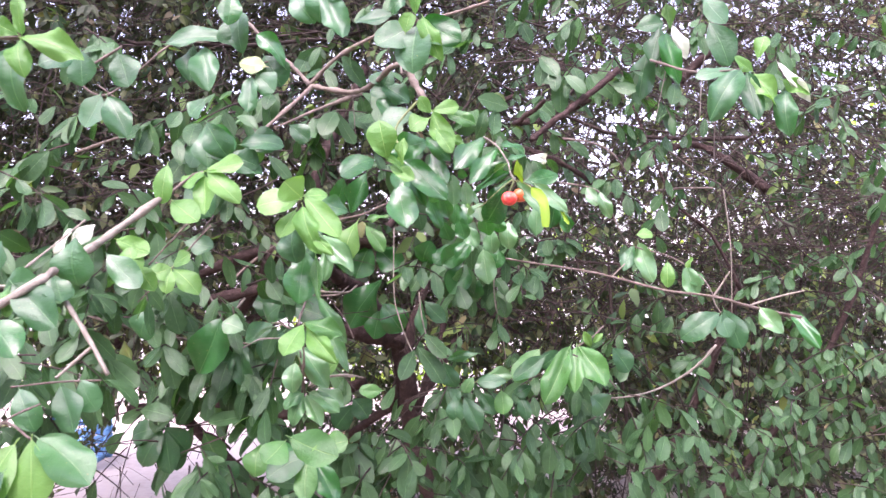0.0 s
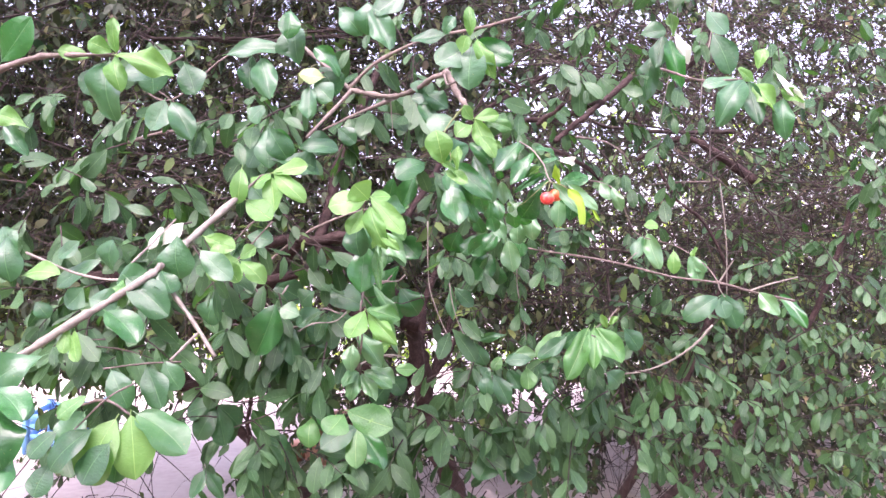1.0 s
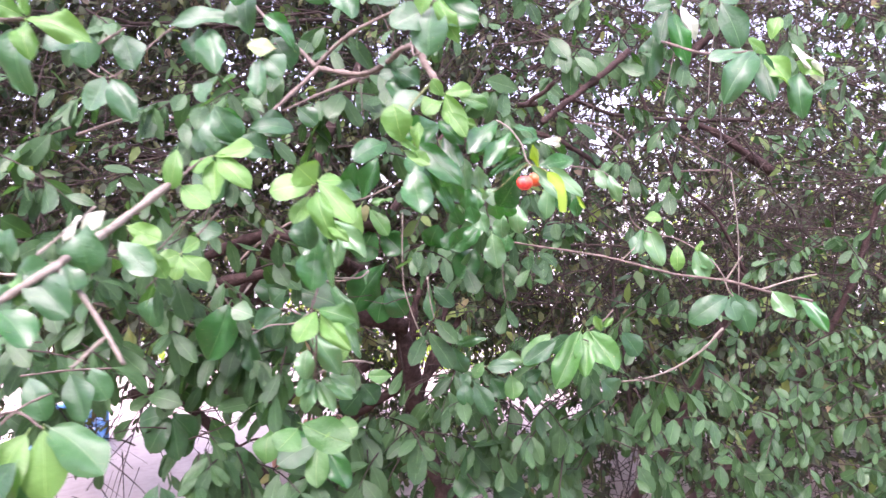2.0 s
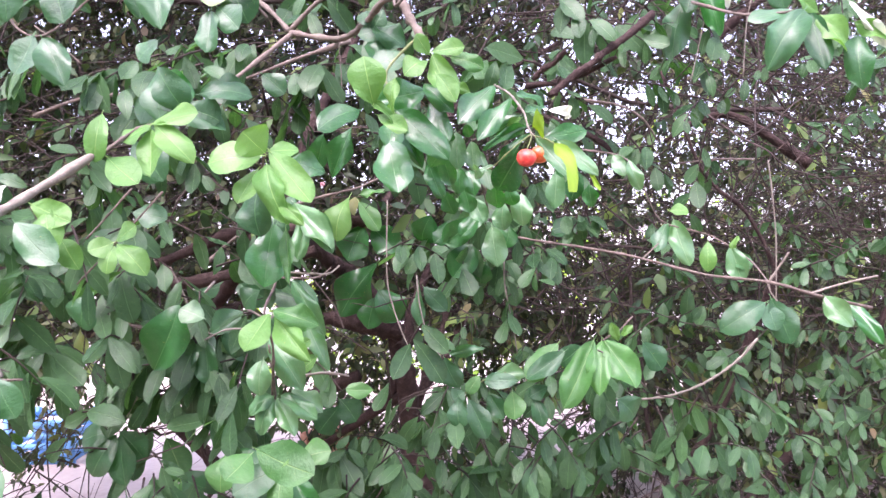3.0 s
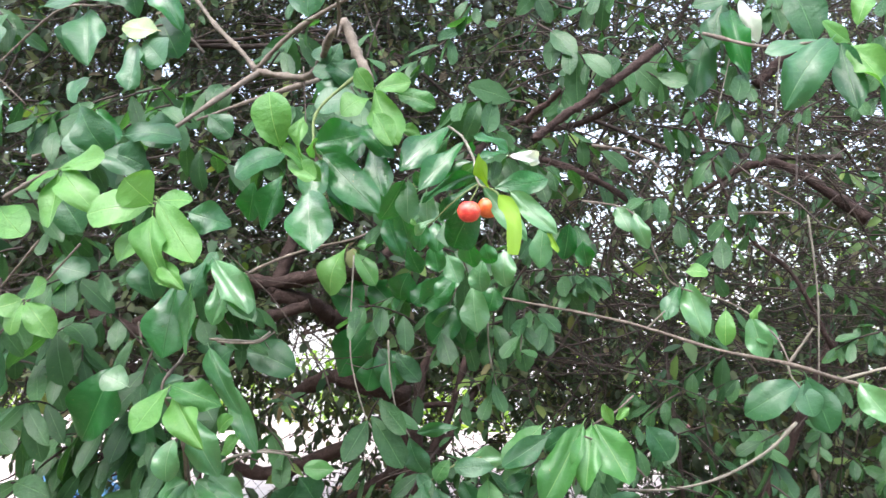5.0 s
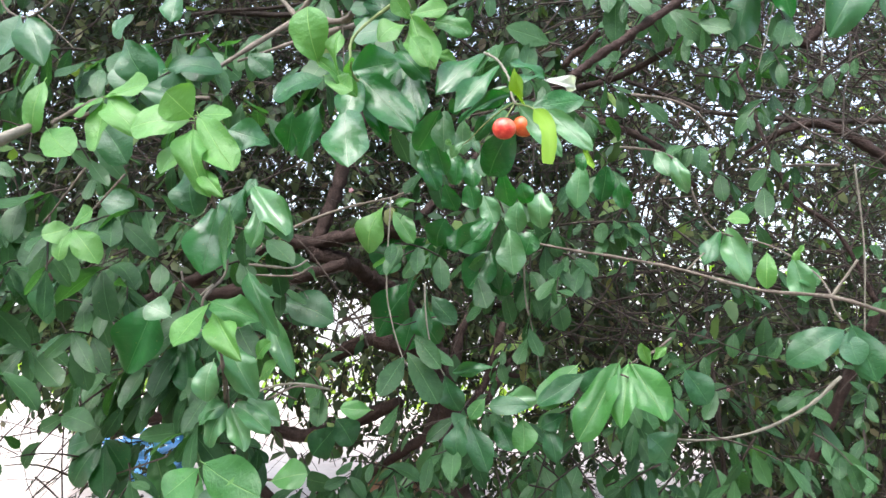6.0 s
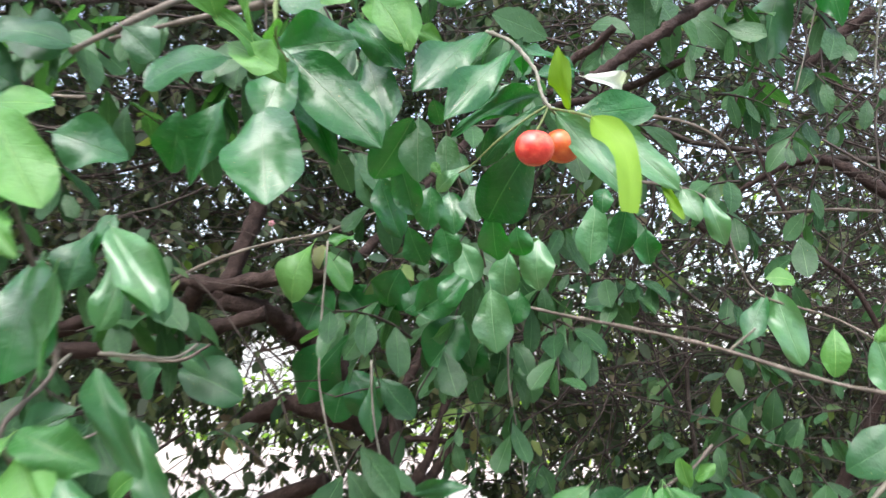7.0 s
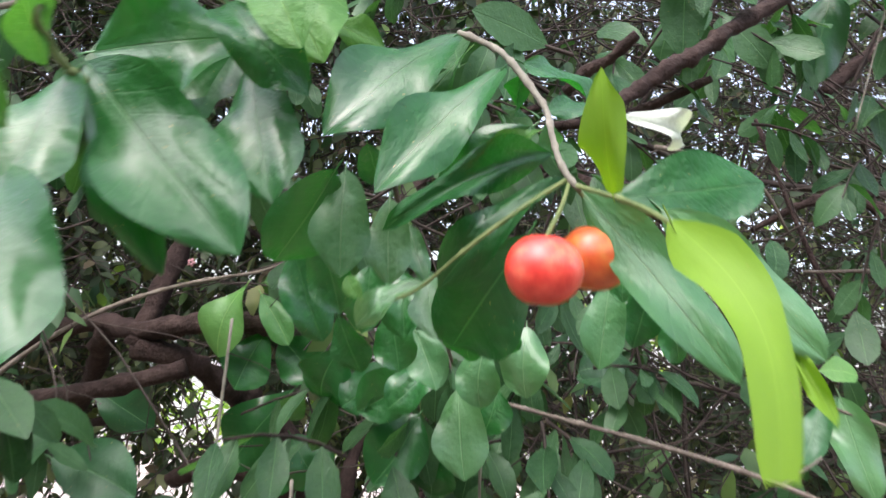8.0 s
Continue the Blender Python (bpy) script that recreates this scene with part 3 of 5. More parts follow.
leaf(s, (-0.0566, 1.09, 1.5471), (-0.0037, 1.1, 1.561), 0.0362, 'de', 0)
leaf(s, (-0.0604, 1.1, 1.5441), (-0.0142, 1.12, 1.5605), 0.0290, 'de', 10)
leaf(s, (-0.0044, 1.075, 1.56), (0.0281, 1.06, 1.5295), 0.0219, 'ge', 0)
leaf(s, (0.0098, 1.06, 1.5672), (0.0308, 1.045, 1.5346), 0.0197, 'yo', 0)
leaf(s, (0.0167, 1.1, 1.5651), (0.0456, 1.1, 1.5575), 0.0116, 'ye', 0)
leaf(s, (0.0019, 1.085, 1.5437), (0.0191, 1.068, 1.4941), 0.0265, 'gef', 10)
leaf(s, (0.0227, 1.13, 1.5186), (-0.0056, 1.15, 1.4813), 0.0274, 'de', 0)
# the clump that hangs below
s = twig('sprig', [(0.0339, 1.12, 1.5266), (0.0419, 1.14, 1.5218), (0.0424, 1.2, 1.5023), (0.0513, 1.27, 1.4736), (0.0595, 1.32, 1.4413)], 0.0012, 0.001)
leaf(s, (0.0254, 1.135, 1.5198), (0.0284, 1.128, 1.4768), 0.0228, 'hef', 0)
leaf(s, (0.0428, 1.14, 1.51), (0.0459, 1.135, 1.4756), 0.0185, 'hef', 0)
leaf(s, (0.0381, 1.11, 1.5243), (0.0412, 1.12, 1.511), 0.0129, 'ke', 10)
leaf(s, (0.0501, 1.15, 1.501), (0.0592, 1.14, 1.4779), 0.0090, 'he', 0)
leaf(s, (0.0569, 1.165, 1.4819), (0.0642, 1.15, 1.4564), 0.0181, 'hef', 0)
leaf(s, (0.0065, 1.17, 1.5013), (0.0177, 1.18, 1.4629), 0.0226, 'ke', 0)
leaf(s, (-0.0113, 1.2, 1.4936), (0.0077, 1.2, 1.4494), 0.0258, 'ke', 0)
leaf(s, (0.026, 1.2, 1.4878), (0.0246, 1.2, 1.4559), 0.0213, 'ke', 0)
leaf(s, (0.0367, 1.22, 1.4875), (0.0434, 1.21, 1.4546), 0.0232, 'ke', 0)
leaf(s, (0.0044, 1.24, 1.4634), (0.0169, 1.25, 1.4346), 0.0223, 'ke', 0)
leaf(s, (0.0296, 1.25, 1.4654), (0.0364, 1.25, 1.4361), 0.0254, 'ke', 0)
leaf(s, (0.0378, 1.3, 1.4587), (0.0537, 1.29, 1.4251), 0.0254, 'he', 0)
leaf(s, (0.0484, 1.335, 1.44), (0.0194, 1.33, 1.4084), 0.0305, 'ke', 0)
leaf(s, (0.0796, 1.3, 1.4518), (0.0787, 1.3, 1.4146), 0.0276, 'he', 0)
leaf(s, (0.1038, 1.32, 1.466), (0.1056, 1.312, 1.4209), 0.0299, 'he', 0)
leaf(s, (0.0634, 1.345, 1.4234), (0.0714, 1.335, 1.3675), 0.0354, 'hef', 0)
leaf(s, (0.088, 1.36, 1.4235), (0.0806, 1.36, 1.3935), 0.0306, 'ge', 0)
leaf(s, (0.0352, 1.37, 1.434), (-0.0063, 1.37, 1.401), 0.0393, 'de', 0)
leaf(s, (0.0343, 1.39, 1.3996), (0.007, 1.38, 1.3514), 0.0447, 'ke', 0)
leaf(s, (0.0124, 1.38, 1.4319), (-0.0211, 1.38, 1.402), 0.0362, 'ke', 0)
leaf(s, (-0.0245, 1.38, 1.4409), (-0.0419, 1.4, 1.3985), 0.0414, 'de', 0)
leaf(s, (0.0545, 1.4, 1.3745), (0.0447, 1.4, 1.3423), 0.0397, 'ke', 0)
leaf(s, (0.1502, 1.298, 1.4953), (0.1461, 1.297, 1.4437), 0.0263, 'hef', 0)
leaf(s, (0.1547, 1.27, 1.5024), (0.1526, 1.262, 1.4818), 0.0164, 'ge', 0)
leaf(s, (0.2117, 1.636, 1.4334), (0.164, 1.63, 1.4205), 0.0351, 'ke', 0)
leaf(s, (0.1785, 1.33, 1.4987), (0.1716, 1.34, 1.456), 0.0264, 'ke', 0)
leaf(s, (0.1948, 1.33, 1.4788), (0.2016, 1.34, 1.4477), 0.0222, 'ke', 0)
leaf(s, (0.0678, 1.25, 1.48), (0.0718, 1.28, 1.4436), 0.0248, 'de', 0)
leaf(s, (0.0862, 1.27, 1.4698), (0.0939, 1.28, 1.4452), 0.0222, 'de', 0)
# leaves on the thin stem deeper in
s = twig('sprig', [(-0.4583, 1.62, 1.3631), (-0.4147, 1.64, 1.4103), (-0.3544, 1.66, 1.4547), (-0.2891, 1.68, 1.4853), (-0.2289, 1.69, 1.5028), (-0.1871, 1.7, 1.514), (-0.1092, 1.72, 1.5526)], 0.003, 0.0016)
leaf(s, (-0.2031, 1.69, 1.4961), (-0.2344, 1.67, 1.4124), 0.0486, 'yo', 0)
leaf(s, (-0.1864, 1.69, 1.4863), (-0.1457, 1.68, 1.4311), 0.0337, 'no', 0)
leaf(s, (-0.1837, 1.69, 1.4993), (-0.135, 1.68, 1.5094), 0.0220, 'ne', 0)
leaf(s, (-0.1832, 1.71, 1.4421), (-0.2096, 1.7, 1.3767), 0.0670, 'ke', 0)
leaf(s, (-0.1628, 1.71, 1.4371), (-0.1164, 1.7, 1.3901), 0.0592, 'ke', 0)
leaf(s, (-0.1689, 1.8, 1.3728), (-0.2567, 1.8, 1.2628), 0.0716, 'ke', 0)
leaf(s, (-0.1673, 1.8, 1.3173), (-0.1186, 1.8, 1.2543), 0.0663, 'ke', 0)
leaf(s, (-0.1731, 1.8, 1.303), (-0.1886, 1.8, 1.24), 0.0522, 'ke', 0)
leaf(s, (-0.5244, 2.0, 1.3227), (-0.6317, 2.0, 1.297), 0.0594, 'mo', 0)
leaf(s, (-0.5345, 2.0, 1.3305), (-0.4374, 2.0, 1.2782), 0.0671, 'mo', 0)
leaf(s, (-0.2974, 1.5, 1.3253), (-0.2169, 1.5, 1.2987), 0.0558, 'mo', 0)
leaf(s, (-0.3135, 1.5, 1.3288), (-0.3465, 1.5, 1.3018), 0.0467, 'mo', 0)
# young cluster on the broken stub
s = twig('sprig', [(-0.0395, 1.118, 1.6747), (-0.0313, 1.116, 1.6593), (-0.022, 1.11, 1.6393), (-0.0035, 1.095, 1.6071)], 0.0052, 0.0044)
leaf(s, (-0.0011, 1.085, 1.5872), (-0.0262, 1.07, 1.5727), 0.0268, 'yo', 0)
leaf(s, (0.0031, 1.085, 1.5946), (0.0287, 1.07, 1.5415), 0.0297, 'ye', 0)
leaf(s, (0.0031, 1.085, 1.5967), (0.0383, 1.08, 1.6011), 0.0216, 'yo', 0)
leaf(s, (0.0004, 1.09, 1.5949), (-0.0132, 1.08, 1.6147), 0.0174, 'yo', 0)
leaf(s, (0.0218, 1.1, 1.5946), (0.0578, 1.1, 1.5816), 0.0230, 'ne', 10)
leaf(s, (-0.0248, 1.13, 1.6004), (-0.0701, 1.13, 1.5953), 0.0359, 'mo', 0)
leaf(s, (-0.04, 1.19, 1.6499), (-0.0952, 1.19, 1.6478), 0.0279, 'mo', 0)
leaf(s, (-0.046, 1.19, 1.6347), (-0.0706, 1.19, 1.6412), 0.0239, 'mo', 0)
leaf(s, (-0.0646, 1.19, 1.6781), (-0.0768, 1.19, 1.6536), 0.0242, 'mo', 0)
leaf(s, (-0.041, 0.975, 1.5197), (-0.0487, 0.96, 1.5625), 0.0346, 'yo', 0)
leaf(s, (-0.0221, 0.97, 1.5096), (-0.0222, 0.96, 1.5419), 0.0134, 'ye', 0)
leaf(s, (-0.0438, 0.975, 1.5233), (-0.0128, 0.99, 1.4948), 0.0156, 'ye', 0)
leaf(s, (-0.0165, 1.12, 1.5642), (-0.0454, 1.12, 1.5422), 0.0563, 'me', 0)
# young cluster in front of the hollow
s = twig('sprig', [(-0.1385, 0.965, 1.4753), (-0.1455, 0.98, 1.4626), (-0.1542, 1.03, 1.4088), (-0.1569, 1.06, 1.3583), (-0.1568, 1.02, 1.3265), (-0.1602, 1.06, 1.2876), (-0.1726, 1.1, 1.2319)], 0.0012, 0.0014)
leaf(s, (-0.141, 0.96, 1.4716), (-0.187, 0.945, 1.4659), 0.0361, 'yo', 0)
leaf(s, (-0.1359, 0.955, 1.4732), (-0.1528, 0.94, 1.4902), 0.0355, 'yo', 0)
leaf(s, (-0.1357, 0.96, 1.4755), (-0.1071, 0.965, 1.4795), 0.0211, 'yo', 0)
leaf(s, (-0.1334, 0.96, 1.476), (-0.0887, 0.93, 1.4293), 0.0274, 'yo', 0)
leaf(s, (-0.1345, 0.955, 1.4636), (-0.1125, 0.935, 1.408), 0.0249, 'ye', 0)
leaf(s, (-0.1216, 0.945, 1.4293), (-0.0948, 0.935, 1.4071), 0.0131, 'ye', 15)
leaf(s, (-0.1455, 0.965, 1.4603), (-0.1615, 0.955, 1.4281), 0.0259, 'yo', 0)
leaf(s, (-0.1237, 0.99, 1.4704), (-0.0897, 1.0, 1.4619), 0.0277, 'me', 0)
leaf(s, (-0.1531, 1.0, 1.4529), (-0.1546, 0.99, 1.3984), 0.0380, 'me', 0)
leaf(s, (-0.1507, 1.03, 1.4137), (-0.1552, 1.015, 1.3508), 0.0414, 'ge', 0)
leaf(s, (-0.1353, 1.02, 1.4097), (-0.1278, 1.0, 1.3539), 0.0157, 'no', 0)
leaf(s, (-0.1276, 1.08, 1.4302), (-0.0979, 1.06, 1.3848), 0.0275, 'he', 0)
leaf(s, (-0.1297, 1.08, 1.4302), (-0.1354, 1.06, 1.3776), 0.0203, 'he', 0)
# the drooping column below it
leaf(s, (-0.1512, 1.02, 1.3256), (-0.1701, 1.0, 1.2902), 0.0344, 'yo', 0)
leaf(s, (-0.1481, 1.02, 1.3281), (-0.0996, 1.01, 1.3169), 0.0248, 'ne', 0)
leaf(s, (-0.1468, 1.02, 1.3233), (-0.1044, 0.995, 1.2814), 0.0236, 'ye', 0)
leaf(s, (-0.1764, 1.08, 1.272), (-0.178, 1.07, 1.2344), 0.0267, 'he', 0)
leaf(s, (-0.145, 1.08, 1.3564), (-0.1046, 1.06, 1.2993), 0.0192, 'he', 0)
leaf(s, (-0.1497, 1.14, 1.3171), (-0.1136, 1.12, 1.2546), 0.0219, 'he', 0)
leaf(s, (-0.1767, 1.1, 1.2922), (-0.1307, 1.08, 1.241), 0.0301, 'he', 0)
leaf(s, (-0.1519, 1.12, 1.273), (-0.1331, 1.11, 1.2908), 0.0171, 'yo', 0)
leaf(s, (-0.1491, 1.12, 1.2528), (-0.1252, 1.11, 1.2722), 0.0193, 'yo', 0)
leaf(s, (-0.1704, 1.08, 1.3997), (-0.145, 1.08, 1.4481), 0.0255, 'me', 0)
leaf(s, (-0.1433, 1.08, 1.4374), (-0.0962, 1.05, 1.3898), 0.0265, 'he', 0)
leaf(s, (-0.1675, 1.08, 1.3998), (-0.1549, 1.08, 1.4374), 0.0288, 'me', 0)
s = twig('sprig', [(-0.1677, 1.07, 1.2886), (-0.1697, 1.09, 1.261), (-0.1693, 1.1, 1.2301), (-0.1769, 1.11, 1.2154)], 0.0012, 0.001)
leaf(s, (-0.1711, 1.1, 1.23), (-0.1954, 1.085, 1.2136), 0.0206, 'he', 0)
leaf(s, (-0.1709, 1.1, 1.2278), (-0.1841, 1.085, 1.1891), 0.0229, 'he', 0)
leaf(s, (-0.1674, 1.1, 1.2281), (-0.1437, 1.085, 1.1899), 0.0215, 'he', 0)
leaf(s, (-0.1634, 1.1, 1.231), (-0.1209, 1.09, 1.2072), 0.0224, 'he', 0)
leaf(s, (-0.154, 1.11, 1.2357), (-0.1156, 1.1, 1.2153), 0.0237, 'he', 0)
leaf(s, (-0.1532, 1.11, 1.2195), (-0.1313, 1.1, 1.2064), 0.0148, 'ye', 0)
leaf(s, (-0.2687, 1.15, 1.3101), (-0.2975, 1.15, 1.3212), 0.0308, 'he', 0)
s = twig('pale', [(-0.1504, 1.09, 1.3642), (-0.1319, 1.1, 1.3629), (-0.113, 1.11, 1.3627), (-0.103, 1.12, 1.3711)], 0.0013, 0.001)
s = twig('pale', [(-0.179, 1.16, 1.2313), (-0.1571, 1.18, 1.2409), (-0.1337, 1.2, 1.2413), (-0.1121, 1.22, 1.2343)], 0.0013, 0.001)
s = twig('sprig', [(-0.209, 1.1, 1.1397), (-0.198, 1.1, 1.1566), (-0.1958, 1.09, 1.1695)], 0.0012, 0.001)
leaf(s, (-0.1929, 1.09, 1.1697), (-0.2145, 1.07, 1.1464), 0.0465, 'no', 0)
leaf(s, (-0.1873, 1.09, 1.1754), (-0.1188, 1.07, 1.1544), 0.0450, 'no', 0)
leaf(s, (-0.163, 1.09, 1.1563), (-0.1461, 1.08, 1.1753), 0.0226, 'ye', 0)
# pale young leaves low down beside the terrace
s = twig('sprig', [(-0.5459, 0.96, 1.199), (-0.4766, 0.94, 1.2222), (-0.4352, 0.928, 1.2059)], 0.0018, 0.0014)
leaf(s, (-0.4518, 0.925, 1.201), (-0.489, 0.905, 1.1226), 0.0631, 'yo', 0)
leaf(s, (-0.4325, 0.925, 1.2058), (-0.4189, 0.905, 1.1307), 0.0557, 'yo', 0)
leaf(s, (-0.4253, 0.925, 1.2072), (-0.3577, 0.91, 1.1608), 0.0549, 'he', 0)
leaf(s, (-0.4538, 0.94, 1.1812), (-0.46, 0.93, 1.1177), 0.0400, 'me', 0)
leaf(s, (-0.5087, 0.96, 1.2025), (-0.5409, 0.95, 1.1612), 0.0464, 'me', 0)
# cluster at the end of the pale branch
s = twig('sprig', [(-0.3184, 1.02, 1.4871), (-0.3096, 1.03, 1.4983), (-0.298, 1.045, 1.513), (-0.2846, 1.047, 1.5178)], 0.0022, 0.0012)
leaf(s, (-0.2835, 1.045, 1.5165), (-0.3086, 1.03, 1.4997), 0.0294, 'yo', 0)
leaf(s, (-0.2824, 1.045, 1.518), (-0.2286, 1.03, 1.5274), 0.0288, 'yo', 0)
leaf(s, (-0.2844, 1.045, 1.5129), (-0.2746, 1.02, 1.4614), 0.0311, 'yo', 0)
leaf(s, (-0.2798, 1.045, 1.5164), (-0.2314, 1.02, 1.4777), 0.0285, 'yo', 0)
leaf(s, (-0.3056, 1.0, 1.4773), (-0.2679, 0.985, 1.4499), 0.0318, 'yo', 0)
leaf(s, (-0.3114, 1.0, 1.5203), (-0.3161, 0.99, 1.4715), 0.0251, 'yo', 0)
leaf(s, (-0.2974, 1.09, 1.5884), (-0.2688, 1.09, 1.539), 0.0361, 'mo', 0)
leaf(s, (-0.2964, 1.1, 1.5439), (-0.2231, 1.1, 1.5239), 0.0310, 'mo', 0)
leaf(s, (-0.2544, 1.1, 1.56), (-0.1947, 1.1, 1.562), 0.0330, 'mo', 0)
leaf(s, (-0.3296, 1.1, 1.5083), (-0.2949, 1.1, 1.4641), 0.0402, 'mo', 0)
leaf(s, (-0.2127, 1.19, 1.6033), (-0.1844, 1.19, 1.5783), 0.0285, 'mo', 0)
# small young cluster lower down
s = twig('sprig', [(-0.3108, 1.06, 1.4531), (-0.3379, 1.07, 1.4303), (-0.371, 1.08, 1.4014)], 0.0012, 0.0009)
s = twig('sprig', [(-0.3664, 1.09, 1.4041), (-0.3407, 1.083, 1.396)], 0.001, 0.0008)
leaf(s, (-0.3424, 1.083, 1.3971), (-0.3652, 1.07, 1.3883), 0.0255, 'yo', 0)
leaf(s, (-0.3397, 1.083, 1.3987), (-0.3163, 1.08, 1.4157), 0.0240, 'yo', 0)
leaf(s, (-0.3423, 1.083, 1.3934), (-0.3462, 1.07, 1.3632), 0.0253, 'yo', 0)
leaf(s, (-0.3385, 1.083, 1.3944), (-0.2998, 1.07, 1.3623), 0.0273, 'yo', 0)
leaf(s, (-0.3396, 1.12, 1.4322), (-0.2991, 1.12, 1.4265), 0.0311, 'mo', 0)
leaf(s, (-0.3842, 1.12, 1.3424), (-0.4064, 1.12, 1.2976), 0.0366, 'mo', 0)
# the cluster of broad leaves under the long stick
s = twig('sprig', [(0.2533, 1.34, 1.3001), (0.2313, 1.31, 1.2844), (0.2065, 1.29, 1.2724)], 0.0012, 0.001)
leaf(s, (0.1954, 1.29, 1.2723), (0.1516, 1.255, 1.19), 0.0403, 'ne', 0)
leaf(s, (0.2052, 1.29, 1.2724), (0.1983, 1.26, 1.2058), 0.0324, 'ne', 0)
leaf(s, (0.2084, 1.29, 1.2724), (0.2431, 1.25, 1.2179), 0.0418, 'ne', 0)
leaf(s, (0.15, 1.3, 1.2671), (0.1102, 1.29, 1.2176), 0.0370, 'no', 0)
leaf(s, (0.1101, 1.31, 1.2249), (0.0498, 1.31, 1.2175), 0.0251, 'he', 0)
leaf(s, (0.1819, 1.32, 1.2611), (0.152, 1.33, 1.2353), 0.0311, 'me', 0)
leaf(s, (0.2276, 1.3, 1.2711), (0.2184, 1.29, 1.2954), 0.0137, 'ye', 0)
leaf(s, (0.2316, 1.3, 1.2778), (0.2445, 1.29, 1.2923), 0.0110, 'ye', 0)
leaf(s, (0.2704, 1.36, 1.2628), (0.298, 1.36, 1.2244), 0.0343, 'mo', 0)
s = twig('shoot', [(0.088, 1.31, 1.2291), (0.0537, 1.3, 1.2187), (0.0329, 1.29, 1.206), (0.019, 1.285, 1.1976)], 0.0009, 0.0007)
leaf(s, (0.001, 1.285, 1.2495), (0.02, 1.275, 1.2092), 0.0261, 'mo', 0)
leaf(s, (0.0473, 1.29, 1.2253), (0.0319, 1.285, 1.2022), 0.0197, 'no', 0)
leaf(s, (0.0988, 1.29, 1.2194), (0.0529, 1.285, 1.218), 0.0234, 'mo', 0)
leaf(s, (0.1581, 1.285, 1.2592), (0.1065, 1.275, 1.2242), 0.0281, 'mo', 0)
leaf(s, (0.0546, 1.3, 1.2605), (0.003, 1.3, 1.2528), 0.0146, 'me', 0)
leaf(s, (0.0193, 1.28, 1.1984), (0.0203, 1.265, 1.1593), 0.0260, 'mo', 0)
leaf(s, (0.033, 1.28, 1.1961), (0.0567, 1.265, 1.1479), 0.0298, 'mo', 0)
leaf(s, (0.0897, 1.3, 1.2037), (0.0924, 1.29, 1.1678), 0.0290, 'no', 0)
leaf(s, (0.1372, 1.3, 1.211), (0.111, 1.3, 1.1962), 0.0224, 'mo', 0)
leaf(s, (0.0593, 1.31, 1.1984), (0.0778, 1.3, 1.1662), 0.0267, 'me', 0)
leaf(s, (0.0273, 1.285, 1.2045), (0.0123, 1.28, 1.1954), 0.0249, 'mo', 0)
leaf(s, (0.1186, 1.3, 1.1941), (0.1295, 1.29, 1.1594), 0.0224, 'me', 0)
# the long stick and its side twigs
s = twig('sprig', [(0.0928, 1.405, 1.4113), (0.139, 1.4, 1.403), (0.1894, 1.385, 1.3949), (0.2575, 1.36, 1.3816), (0.3415, 1.31, 1.3573), (0.3926, 1.22, 1.3499), (0.4464, 1.22, 1.3346), (0.5241, 1.25, 1.3176)], 0.0016, 0.0019)
s = twig('pale', [(0.4406, 1.22, 1.3363), (0.4758, 1.22, 1.3473), (0.5219, 1.23, 1.357)], 0.0016, 0.001)
s = twig('pale', [(0.3926, 1.22, 1.3499), (0.404, 1.215, 1.3694), (0.4128, 1.21, 1.3851)], 0.0016, 0.001)
s = twig('pale', [(0.3914, 1.22, 1.3499), (0.3948, 1.22, 1.3379), (0.4023, 1.22, 1.3272)], 0.0012, 0.0008)
s = twig('pale', [(0.2706, 1.355, 1.3789), (0.2802, 1.35, 1.3889), (0.2896, 1.345, 1.3988)], 0.0012, 0.0008)
s = twig('sprig', [(0.1938, 1.42, 1.5388), (0.2435, 1.4, 1.5275), (0.2696, 1.39, 1.5039), (0.2852, 1.39, 1.4633), (0.3088, 1.4, 1.4304), (0.3685, 1.38, 1.4102), (0.4044, 1.33, 1.377), (0.3987, 1.24, 1.3499)], 0.0013, 0.0008)
leaf(s, (0.2376, 1.4, 1.5276), (0.2527, 1.39, 1.4959), 0.0228, 'he', 0)
leaf(s, (0.258, 1.39, 1.5188), (0.2747, 1.38, 1.4729), 0.0211, 'he', 0)
leaf(s, (0.3132, 1.4, 1.4304), (0.2946, 1.39, 1.3869), 0.0229, 'me', 0)
leaf(s, (0.322, 1.4, 1.4341), (0.3416, 1.38, 1.3668), 0.0337, 'he', 0)
leaf(s, (0.362, 1.37, 1.4015), (0.3587, 1.36, 1.3591), 0.0226, 'yo', 0)
leaf(s, (0.3842, 1.34, 1.394), (0.3952, 1.33, 1.3449), 0.0295, 'he', 0)
leaf(s, (0.3909, 1.34, 1.3836), (0.4089, 1.33, 1.3647), 0.0252, 'he', 0)
leaf(s, (0.3842, 1.34, 1.3905), (0.3908, 1.33, 1.4085), 0.0118, 'ye', 0)
leaf(s, (0.2182, 1.63, 1.4395), (0.1654, 1.63, 1.4286), 0.0407, 'mo', 0)
leaf(s, (0.3275, 1.45, 1.4496), (0.3558, 1.45, 1.448), 0.0227, 'yo', 0)
leaf(s, (0.4569, 1.22, 1.3334), (0.4815, 1.2, 1.2981), 0.0270, 'he', 0)
leaf(s, (0.4626, 1.44, 1.3133), (0.3927, 1.43, 1.2732), 0.0443, 'mo', 0)
leaf(s, (0.4702, 1.44, 1.3209), (0.4963, 1.43, 1.253), 0.0400, 'mo', 0)
leaf(s, (0.4663, 1.44, 1.3118), (0.4754, 1.43, 1.273), 0.0349, 'mo', 0)
